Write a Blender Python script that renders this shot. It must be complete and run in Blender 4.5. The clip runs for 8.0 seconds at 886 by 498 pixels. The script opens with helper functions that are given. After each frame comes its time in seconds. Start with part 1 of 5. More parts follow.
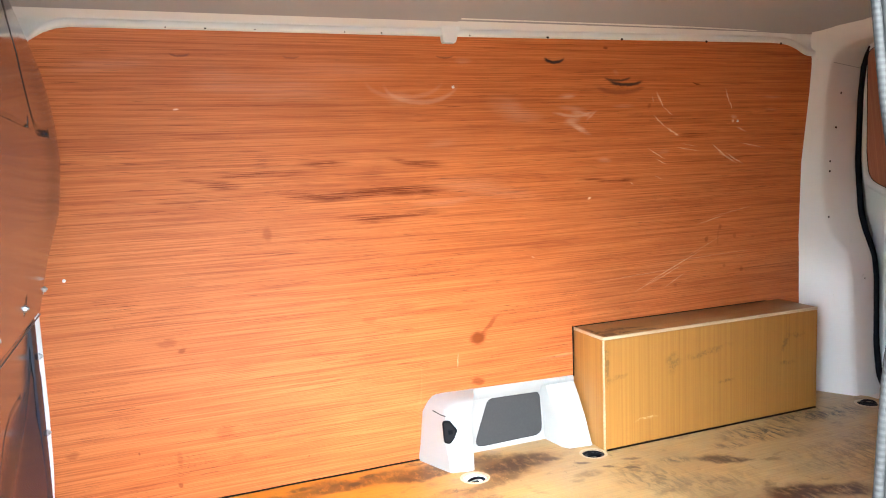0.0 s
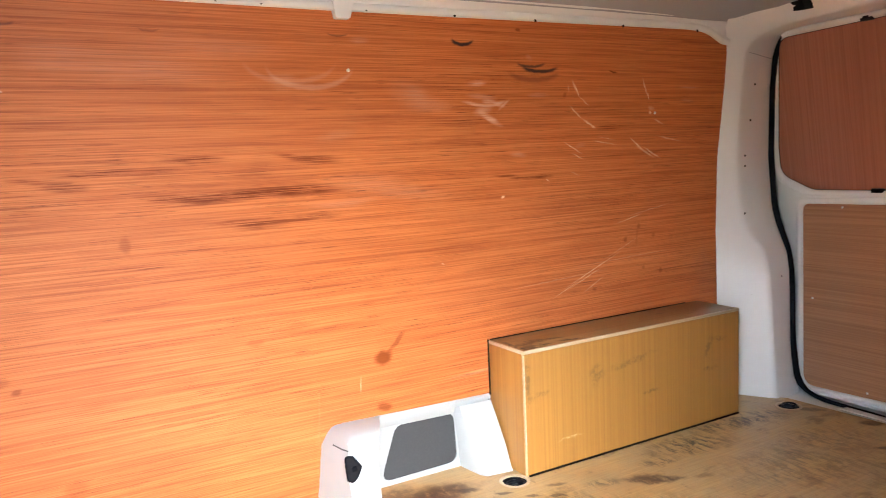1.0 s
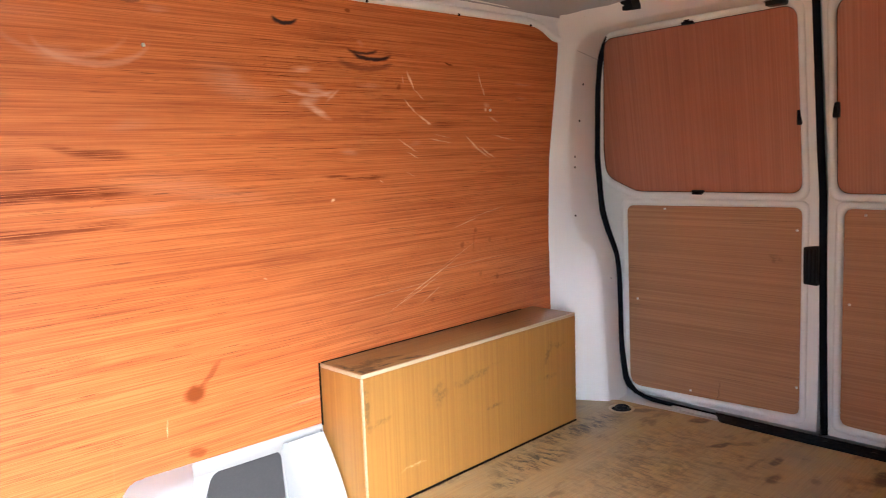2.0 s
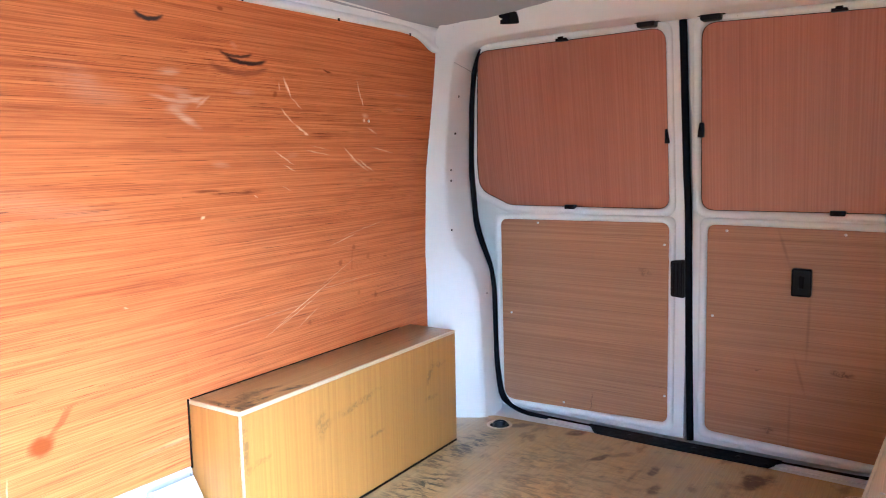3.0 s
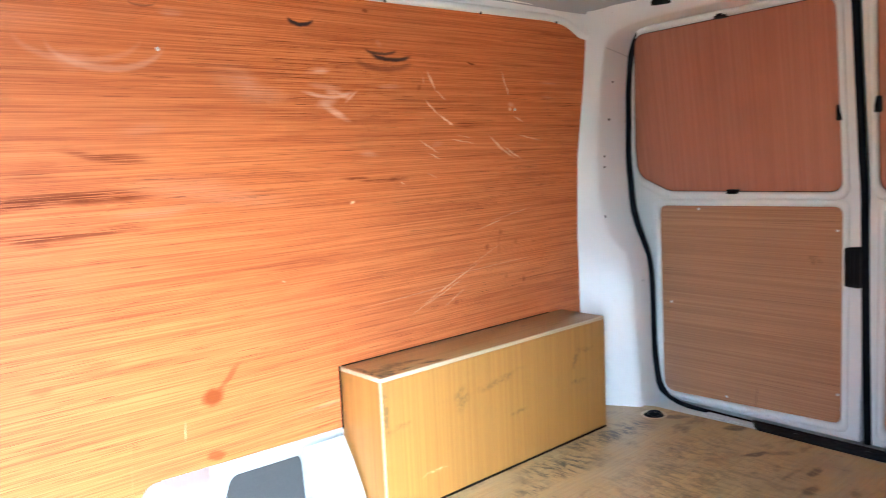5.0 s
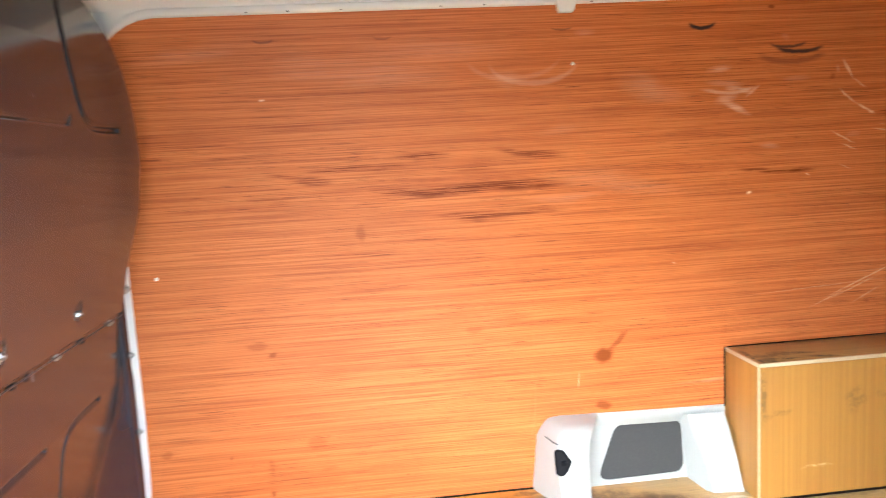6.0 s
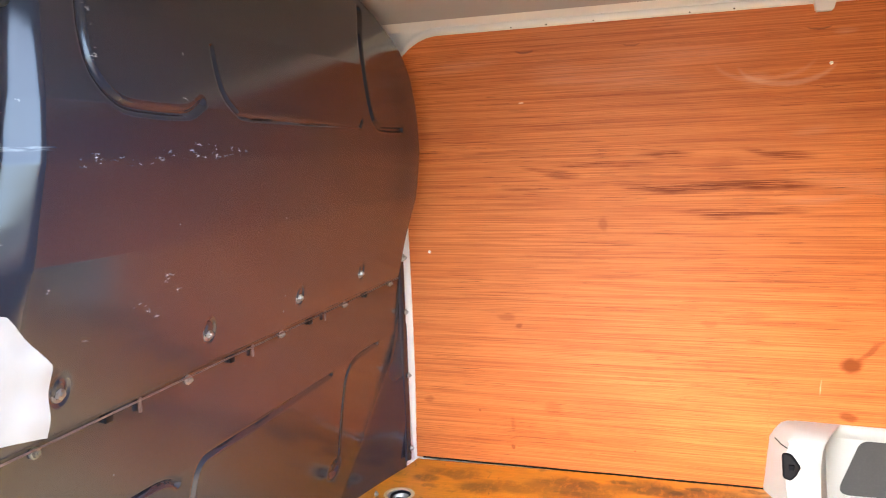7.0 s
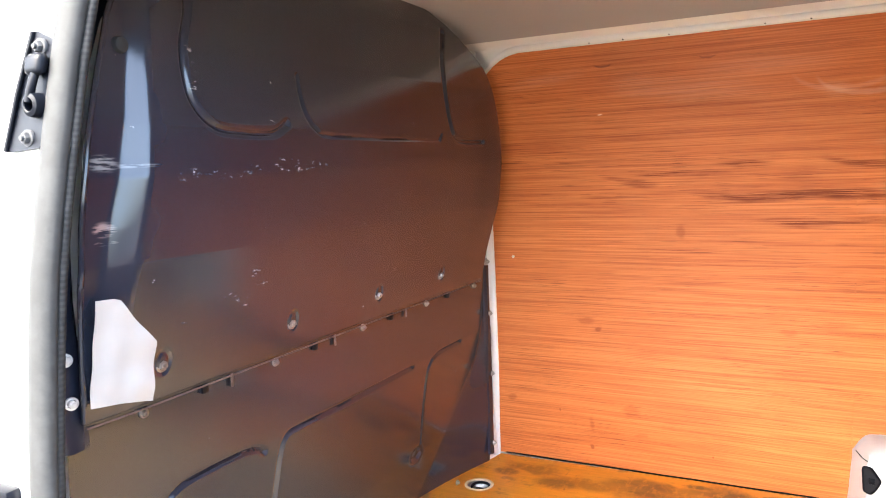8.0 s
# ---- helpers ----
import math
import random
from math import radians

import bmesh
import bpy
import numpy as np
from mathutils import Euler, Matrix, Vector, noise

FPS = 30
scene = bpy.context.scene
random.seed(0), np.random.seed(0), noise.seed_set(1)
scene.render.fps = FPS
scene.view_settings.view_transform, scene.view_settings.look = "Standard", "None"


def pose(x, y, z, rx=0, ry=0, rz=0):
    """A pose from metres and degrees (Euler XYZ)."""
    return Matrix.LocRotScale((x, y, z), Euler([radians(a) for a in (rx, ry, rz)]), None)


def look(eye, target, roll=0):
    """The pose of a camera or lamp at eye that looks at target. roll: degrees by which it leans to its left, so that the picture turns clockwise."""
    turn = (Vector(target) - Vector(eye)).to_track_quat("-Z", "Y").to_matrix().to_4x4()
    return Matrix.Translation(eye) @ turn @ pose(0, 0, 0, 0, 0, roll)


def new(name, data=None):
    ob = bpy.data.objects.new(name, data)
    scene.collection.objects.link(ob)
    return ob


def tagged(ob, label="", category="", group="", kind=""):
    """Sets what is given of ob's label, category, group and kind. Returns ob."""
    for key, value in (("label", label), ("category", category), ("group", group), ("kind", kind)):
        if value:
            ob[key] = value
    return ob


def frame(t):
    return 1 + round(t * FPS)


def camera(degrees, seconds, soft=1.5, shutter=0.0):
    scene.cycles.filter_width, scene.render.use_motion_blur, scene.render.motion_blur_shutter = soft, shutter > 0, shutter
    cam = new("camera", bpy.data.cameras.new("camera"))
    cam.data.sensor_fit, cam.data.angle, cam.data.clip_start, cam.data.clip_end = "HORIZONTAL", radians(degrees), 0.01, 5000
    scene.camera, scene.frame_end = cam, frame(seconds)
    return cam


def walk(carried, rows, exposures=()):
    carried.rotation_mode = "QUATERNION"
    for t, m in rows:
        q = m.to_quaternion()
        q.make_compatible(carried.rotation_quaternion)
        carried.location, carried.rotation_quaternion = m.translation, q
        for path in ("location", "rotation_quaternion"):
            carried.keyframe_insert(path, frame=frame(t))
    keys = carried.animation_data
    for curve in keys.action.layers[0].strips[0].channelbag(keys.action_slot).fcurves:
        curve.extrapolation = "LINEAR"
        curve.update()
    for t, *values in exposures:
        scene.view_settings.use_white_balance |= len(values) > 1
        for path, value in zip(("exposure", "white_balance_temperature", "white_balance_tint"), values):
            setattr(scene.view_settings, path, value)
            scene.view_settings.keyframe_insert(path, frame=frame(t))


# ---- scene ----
cam = camera(61.5, 8.0, soft=1.0, shutter=0.22)
PATH = [
    (0, (0.249, -0.53, 0.991), (0.977, 1.318, 0.760), -2.3),
    (0.5, (0.279, -0.432, 0.968), (1.092, 1.381, 0.735), -2.6),
    (1, (0.36, -0.252, 0.971), (1.334, 1.479, 0.734), -2.7),
    (1.5, (0.405, -0.147, 0.968), (1.573, 1.458, 0.722), -2.6),
    (2, (0.45, 0.01, 0.965), (1.838, 1.428, 0.71), -2.1),
    (2.2, (0.455, 0.071, 0.976), (1.916, 1.413, 0.718), -1.8),
    (3.5, (0.467, 0.182, 0.996), (2.158, 1.22, 0.745), -1.0),
    (4, (0.468, 0.153, 0.991), (2.149, 1.206, 0.738), -1.3),
    (4.2, (0.464, 0.143, 0.988), (2.124, 1.229, 0.734), -1.5),
    (5.3, (0.557, -0.096, 0.954), (1.57, 1.613, 0.724), -3.4),
    (5.5, (0.573, -0.151, 0.961), (1.348, 1.679, 0.734), -3.7),
    (5.8, (0.562, -0.237, 1.005), (0.996, 1.698, 0.746), -3.3),
    (6, (0.575, -0.326, 1.002), (0.788, 1.647, 0.75), -3.1),
    (6.5, (0.654, -0.486, 1.032), (0.393, 1.48, 0.774), -2.4),
    (7, (0.782, -0.539, 1.024), (0.182, 1.352, 0.770), -2.0),
    (7.5, (0.902, -0.586, 1.024), (0.098, 1.229, 0.7825), -2.0),
    (8, (0.954, -0.624, 1.03), (0.047, 1.144, 0.806), -2.3),
]
EXPOSURES = [(0, 4.47, 5700, -4), (0.5, 4.50, 5700, -6), (1.5, 4.40, 5900, 3), (2.2, 4.66, 5500, 2), (3.5, 5.32, 4200, -8), (4.2, 5.32, 4600, -6), (5.5, 4.72, 5050, -12), (6, 4.47, 5800, -6), (6.5, 4.44, 6100, -1), (7, 4.37, 6600, 1), (8, 4.30, 6500, 3)]
walk(cam, [(t, look(eye, target, roll)) for t, eye, target, roll in PATH], EXPOSURES)

# ---- world and sun ----
SUN_ELEVATION, SUN_AZIMUTH = 52.0, 206.0  # azimuth: degrees from +y towards +x
world = bpy.data.worlds.new("sky")
world.use_nodes = True
scene.world = world
sky = world.node_tree.nodes.new("ShaderNodeTexSky")
sky.sky_type, sky.sun_disc = "NISHITA", False
sky.dust_density, sky.air_density = 5.0, 0.7
sky.sun_elevation, sky.sun_rotation = radians(SUN_ELEVATION), radians(SUN_AZIMUTH)
world.node_tree.links.new(sky.outputs[0], world.node_tree.nodes["Background"].inputs[0])
world.node_tree.nodes["Background"].inputs[1].default_value = 0.15
sun = new("sun", bpy.data.lights.new("sun", "SUN"))
sun.data.energy, sun.data.angle, sun.data.color = 0.25, radians(10.0), (1.0, 0.95, 0.88)
sd = Vector((math.sin(radians(SUN_AZIMUTH)) * math.cos(radians(SUN_ELEVATION)), math.cos(radians(SUN_AZIMUTH)) * math.cos(radians(SUN_ELEVATION)), math.sin(radians(SUN_ELEVATION))))
sun.matrix_world = look(sd * 20, (0, 0, 0))


# ---- materials ----
class Nodes:
    """A small helper that wires one node material."""

    def __init__(self, name):
        self.mat = bpy.data.materials.new(name)
        self.mat.use_nodes = True
        self.tree = self.mat.node_tree
        self.bsdf = self.tree.nodes["Principled BSDF"]
        self.coord = self.add("ShaderNodeTexCoord").outputs["Object"]

    def add(self, kind):
        return self.tree.nodes.new(kind)

    def link(self, a, b):
        self.tree.links.new(a, b)

    def mapped(self, scale, turn=(0, 0, 0), source=None):
        n = self.add("ShaderNodeMapping")
        n.inputs["Scale"].default_value, n.inputs["Rotation"].default_value = scale, [radians(a) for a in turn]
        self.link(source or self.coord, n.inputs["Vector"])
        return n.outputs[0]

    def noise(self, vector, scale=1.0, detail=3.0, rough=0.55, distortion=0.0):
        n = self.add("ShaderNodeTexNoise")
        for key, value in (("Scale", scale), ("Detail", detail), ("Roughness", rough), ("Distortion", distortion)):
            n.inputs[key].default_value = value
        self.link(vector, n.inputs["Vector"])
        return n.outputs["Fac"]

    def ramp(self, value, stops):
        n = self.add("ShaderNodeValToRGB")
        e = n.color_ramp.elements
        while len(e) < len(stops):
            e.new(0.5)
        for slot, (pos, col) in zip(e, stops):
            slot.position, slot.color = pos, (*col, 1) if len(col) == 3 else col
        self.link(value, n.inputs[0])
        return n.outputs[0]

    def span(self, value, a, b, c=0.0, d=1.0):
        n = self.add("ShaderNodeMapRange")
        n.interpolation_type = "SMOOTHSTEP"
        for i, v in enumerate((a, b, c, d)):
            n.inputs[i + 1].default_value = v
        self.link(value, n.inputs[0])
        return n.outputs[0]

    def math(self, op, a, b=None):
        n = self.add("ShaderNodeMath")
        n.operation = op
        for i, v in enumerate((a, b)):
            if isinstance(v, (int, float)):
                n.inputs[i].default_value = v
            elif v is not None:
                self.link(v, n.inputs[i])
        return n.outputs[0]

    def mix(self, fac, a, b, blend="MIX"):
        n = self.add("ShaderNodeMix")
        n.data_type, n.blend_type = "RGBA", blend
        for socket, v in ((n.inputs[0], fac), (n.inputs[6], a), (n.inputs[7], b)):
            if isinstance(v, (int, float)):
                socket.default_value = v
            elif isinstance(v, tuple):
                socket.default_value = (*v, 1)
            else:
                self.link(v, socket)
        return n.outputs[2]

    def spot(self, at, size, turn=(0, 0, 0), soft=0.6, source=None):
        """A soft-edged ellipsoid mask round a place."""
        n = self.add("ShaderNodeMapping")
        n.vector_type = "TEXTURE"
        n.inputs["Location"].default_value, n.inputs["Scale"].default_value = at, size
        n.inputs["Rotation"].default_value = [radians(a) for a in turn]
        self.link(source or self.coord, n.inputs["Vector"])
        m = self.add("ShaderNodeVectorMath")
        m.operation = "LENGTH"
        self.link(n.outputs[0], m.inputs[0])
        return self.span(m.outputs["Value"], 1.0, 1.0 - soft)

    def wobbled(self, scale, amount):
        """The coordinates, shaken by noise: for uneven outlines."""
        n = self.add("ShaderNodeTexNoise")
        n.inputs["Scale"].default_value, n.inputs["Detail"].default_value = scale, 3
        self.link(self.coord, n.inputs["Vector"])
        s = self.add("ShaderNodeVectorMath")
        s.operation = "MULTIPLY_ADD"
        self.link(n.outputs["Color"], s.inputs[0])
        s.inputs[1].default_value, s.inputs[2].default_value = (amount,) * 3, (-amount / 2,) * 3
        a = self.add("ShaderNodeVectorMath")
        a.operation = "ADD"
        self.link(self.coord, a.inputs[0]), self.link(s.outputs[0], a.inputs[1])
        return a.outputs[0]

    def after(self, color, *sources):
        """The same coordinates, worked out only once a colour is known: keeps a long chain of marks small in memory."""
        out = []
        for source in sources:
            m = self.add("ShaderNodeVectorMath")
            m.operation = "MULTIPLY_ADD"
            self.link(color, m.inputs[0])
            m.inputs[1].default_value = (1e-9,) * 3
            self.link(source, m.inputs[2])
            out.append(m.outputs[0])
        return out

    def done(self, color=None, rough=None, metal=0.0, bump=None, strength=0.2, depth=0.001, coat=0.0, spec=0.5):
        for key, v in (("Base Color", color), ("Roughness", rough), ("Metallic", metal)):
            socket = self.bsdf.inputs[key]
            if isinstance(v, (int, float)):
                socket.default_value = v
            elif isinstance(v, tuple):
                socket.default_value = (*v, 1)
            elif v is not None:
                self.link(v, socket)
        self.bsdf.inputs["Coat Weight"].default_value = coat
        self.bsdf.inputs["Specular IOR Level"].default_value = spec
        self.bsdf.inputs["Coat Roughness"].default_value = 0.15
        if bump is not None:
            b = self.add("ShaderNodeBump")
            b.inputs["Strength"].default_value, b.inputs["Distance"].default_value = strength, depth
            self.link(bump, b.inputs["Height"])
            self.link(b.outputs[0], self.bsdf.inputs["Normal"])
        return self.mat


def wood(n, along, light, dark, mid, tilt=0.0, fine=1.0, bold=1.0, dash=9.0, pore=1.0, run=1.0, flat="", crisp=1.0):
    """Wood grain that runs along 'x', 'y' or 'z': broad bands, streaks, thin lines and short dark pores. Gives colour and relief."""
    def stretch(a, b):
        return tuple(a * run if ax == along else 0.01 if ax == flat else b for ax in "xyz")
    turn = (0, tilt, 0)
    shade = tuple(0.38 * crisp * d + (1 - 0.38 * crisp) * m for d, m in zip(dark, mid))
    light = tuple((1 - 0.8 * crisp) * m + 0.8 * crisp * v for m, v in zip(mid, light))
    bands = n.noise(n.mapped(stretch(0.5, 9), turn), 1, 4, 0.6, 0.3)
    streak = n.noise(n.mapped(stretch(0.9, 85 * fine), turn), 1, 5, 0.72)
    thin = n.noise(n.mapped(stretch(2.6, 210 * fine), turn), 1, 2, 0.55)
    tone = n.math("ADD", n.math("MULTIPLY", streak, 0.45), n.math("MULTIPLY", thin, 0.55))
    base = n.ramp(tone, [(0.40, shade), (0.475, mid), (0.58, light)])
    base = n.mix(n.span(bands, 0.38, 0.68, 0.0, 0.18 * bold), base, n.mix(1.0, base, (0.80, 0.70, 0.66), "MULTIPLY"), "MIX")
    patch = n.span(n.noise(n.mapped(stretch(1.6, 7.0), turn), 1, 3, 0.6), 0.40, 0.64)
    veins = n.span(n.noise(n.mapped(stretch(3.4, 250 * fine), turn), 1, 2, 0.55, 0.1), 0.57, 0.63)
    base = n.mix(n.math("MULTIPLY", veins, n.math("ADD", n.math("MULTIPLY", patch, 0.34 * bold), 0.16 * bold)), base, dark)
    gleam = n.span(n.noise(n.mapped(stretch(1.3, 300 * fine), (turn[0], turn[1] + 0.3, turn[2])), 1, 3, 0.65), 0.61, 0.68)
    base = n.mix(n.math("MULTIPLY", gleam, n.math("ADD", n.math("MULTIPLY", patch, -0.3 * crisp), 0.5 * crisp)), base, tuple(min(1.0, 1.25 * v) for v in light))
    pores = n.span(n.noise(n.mapped(stretch(dash, 400 * fine), turn), 1, 2, 0.5), 0.63, 0.69)
    base = n.mix(n.math("MULTIPLY", pores, n.math("ADD", n.math("MULTIPLY", patch, 0.6 * pore), 0.38 * pore)), base, tuple(0.5 * v for v in dark))
    return base, n.math("SUBTRACT", tone, n.math("MULTIPLY", pores, 0.4))


def lining_material():
    """Red-brown hardwood-faced plywood of the load space, with its own scuffs, stains and scratches."""
    n = Nodes("lining_ply")
    color, relief = wood(n, "x", (0.665, 0.226, 0.071), (0.235, 0.056, 0.015), (0.545, 0.152, 0.043), tilt=0.4, fine=1.4, bold=1.0, pore=0.85, run=0.95, crisp=0.95)
    blotch = n.noise(n.mapped((1.2, 1.2, 2.6)), 1, 4, 0.6)
    color = n.mix(n.span(blotch, 0.45, 0.75, 0.0, 0.26), color, (0.27, 0.075, 0.032))
    worn = n.noise(n.mapped((1.5, 1, 9.0), (0, 3, 0)), 1, 5, 0.65, 0.4)
    color = n.mix(n.span(worn, 0.50, 0.72, 0.0, 0.30), color, n.mix(1.0, color, (0.60, 0.50, 0.46), "MULTIPLY"))
    color = n.mix(n.span(worn, 0.47, 0.30, 0.0, 0.28), color, n.mix(1.0, color, (1.22, 1.30, 1.35), "MULTIPLY"))
    w = n.wobbled(9.0, 0.022)
    w4 = n.wobbled(14.0, 0.012)
    w2 = n.wobbled(26.0, 0.02)
    w3 = n.wobbled(60.0, 0.006)
    streaky = n.span(n.noise(n.mapped((3.5, 1, 260), (0, 0.6, 0)), 1, 3, 0.7), 0.47, 0.53)

    def stroke(x0, z0, x1, z1, half, soft, source):
        return n.spot(((x0 + x1) / 2, 1.68, (z0 + z1) / 2), (math.hypot(x1 - x0, z1 - z0) / 2, 9, half), (0, -math.degrees(math.atan2(z1 - z0, x1 - x0)), 0), soft, source)

    # long red-brown rub marks along the grain: ends, half height, strength
    for x0, z0, x1, z1, half, k in (
        (0.60, 0.918, 0.80, 0.893, 0.009, 0.9), (0.68, 0.894, 1.00, 0.914, 0.013, 0.95), (0.86, 0.911, 1.18, 0.905, 0.013, 0.95), (0.74, 0.902, 1.05, 0.925, 0.016, 0.45),
        (0.77, 0.834, 0.98, 0.830, 0.010, 0.85), (0.90, 0.832, 1.15, 0.834, 0.008, 0.8), (0.84, 0.820, 1.00, 0.826, 0.012, 0.5), (0.42, 0.972, 0.62, 0.980, 0.007, 0.9), (0.52, 0.979, 0.72, 0.974, 0.009, 0.65),
        (0.34, 0.973, 0.44, 0.950, 0.006, 0.6), (0.40, 0.950, 0.51, 0.945, 0.011, 0.75), (0.67, 1.002, 0.84, 0.997, 0.008, 0.85), (0.95, 1.012, 1.05, 0.986, 0.007, 0.6), (1.00, 0.991, 1.14, 0.986, 0.011, 0.75),
        (0.27, 0.910, 0.39, 0.900, 0.010, 0.4), (0.83, 0.960, 0.95, 0.968, 0.022, 0.35), (1.64, 0.918, 1.78, 0.902, 0.006, 0.8), (1.72, 0.904, 1.90, 0.907, 0.007, 0.85), (2.06, 1.056, 2.15, 1.053, 0.009, 0.85), (2.12, 1.053, 2.24, 1.068, 0.006, 0.7),
        (0.20, 1.17, 1.30, 1.18, 0.010, 0.25), (0.05, 1.09, 0.80, 1.095, 0.014, 0.3), (0.90, 1.10, 1.60, 1.085, 0.010, 0.25), (1.9, 0.955, 2.6, 0.975, 0.004, 0.5), (1.7, 1.02, 2.1, 1.03, 0.004, 0.4), (2.20, 1.33, 2.6, 1.335, 0.006, 0.3), (1.45, 1.335, 1.65, 1.335, 0.005, 0.35),
        (0.93, 0.53, 1.05, 0.535, 0.010, 0.35), (0.0, 0.74, 0.25, 0.735, 0.010, 0.2), (1.25, 0.70, 1.75, 0.71, 0.006, 0.3), (1.5, 0.62, 2.0, 0.64, 0.005, 0.3),
    ):
        m = n.math("MULTIPLY", stroke(x0 - 0.02, z0, x1 + 0.02, z1, half * 1.6, 0.75, w4), n.math("ADD", n.math("MULTIPLY", streaky, 0.85), 0.22))
        color = n.mix(n.math("MULTIPLY", m, k), color, (0.17, 0.026, 0.001))
    w, w2, w3 = n.after(color, w, w2, w3)
    # knots and damp stains
    for x, z, a, b, tilt, k in (
        (1.247, 0.40, 0.035, 0.028, 0, 0.75), (1.29, 0.44, 0.05, 0.010, 40, 0.45), (1.243, 0.25, 0.028, 0.015, 0, 0.6), (0.571, 0.80, 0.016, 0.026, 10, 0.45),
        (0.268, 0.508, 0.032, 0.014, 0, 0.45), (0.31, 0.480, 0.014, 0.010, 0, 0.8), (0.413, 0.215, 0.035, 0.025, 0, 0.35), (0.275, 0.07, 0.008, 0.011, 0, 0.8), (0.872, 0.507, 0.03, 0.010, 0, 0.4),
        (0.28, 0.15, 0.010, 0.03, 0, 0.4), (2.205, 0.661, 0.012, 0.012, 0, 0.45), (2.266, 0.706, 0.009, 0.010, 0, 0.4), (2.34, 0.667, 0.010, 0.008, 0, 0.3), (2.43, 0.653, 0.012, 0.006, 0, 0.3), (2.26, 0.67, 0.006, 0.045, 0, 0.2),
        (2.377, 0.534, 0.011, 0.010, 0, 0.45), (2.29, 0.552, 0.008, 0.008, 0, 0.3), (1.18, 0.08, 0.02, 0.02, 0, 0.3), (2.06, 0.50, 0.010, 0.008, 0, 0.35), (0.66, 0.09, 0.004, 0.005, 0, 0.9), (0.17, 0.19, 0.004, 0.005, 0, 0.8),
        (0.44, 0.13, 0.03, 0.008, 0, 0.35), (0.0, 0.22, 0.02, 0.012, 0, 0.5), (2.10, 1.234, 0.020, 0.004, -6, 0.95), (1.904, 1.16, 0.010, 0.008, 0, 0.4), (1.70, 1.345, 0.01, 0.006, 0, 0.6),
    ):
        color = n.mix(n.math("MULTIPLY", n.spot((x, 1.68, z), (a * 1.1, 9, b * 1.1), (0, -tilt, 0), 0.6, w2), min(1.0, k * (1.25 if x > 1.2 else 0.8))), color, (0.22, 0.046, 0.008))
    w, w2, w3 = n.after(color, w, w2, w3)
    # black crescent scuffs: an ellipse with a higher one taken out
    for x, z, a, b, k, tint in ((1.800, 1.241, 0.076, 0.019, 0.9, (0.012, 0.012, 0.020)), (1.765, 1.252, 0.058, 0.015, 0.75, (0.012, 0.012, 0.020)), (1.780, 1.222, 0.105, 0.030, 0.45, (0.10, 0.025, 0.02)), (1.512, 1.310, 0.042, 0.018, 0.95, (0.02, 0.016, 0.022)), (1.127, 1.312, 0.032, 0.008, 0.5, (0.02, 0.016, 0.022)), (0.36, 1.308, 0.03, 0.010, 0.5, (0.05, 0.02, 0.02)), (0.66, 1.305, 0.025, 0.008, 0.4, (0.05, 0.02, 0.02))):
        m = n.math("MULTIPLY", n.spot((x, 1.68, z), (a, 9, b), (0, 0, 0), 0.3, w3), n.math("SUBTRACT", 1.0, n.spot((x, 1.68, z + b * 0.55), (a * 1.08, 9, b), (0, 0, 0), 0.25, w3)))
        color = n.mix(n.math("MULTIPLY", m, k), color, tint)
    # pale arcs and rubbed patches
    pale = (0.68, 0.40, 0.28)
    for x, z, a, b, k in ((1.054, 1.228, 0.125, 0.062, 0.32), (1.00, 1.24, 0.13, 0.06, 0.16)):
        m = n.math("MULTIPLY", n.spot((x, 1.68, z), (a, 9, b), (0, 0, 0), 0.12, w3), n.math("SUBTRACT", 1.0, n.spot((x, 1.68, z + 0.014), (a * 1.06, 9, b), (0, 0, 0), 0.12, w3)))
        color = n.mix(n.math("MULTIPLY", m, k), color, pale)
    w, w2, w3 = n.after(color, w, w2, w3)
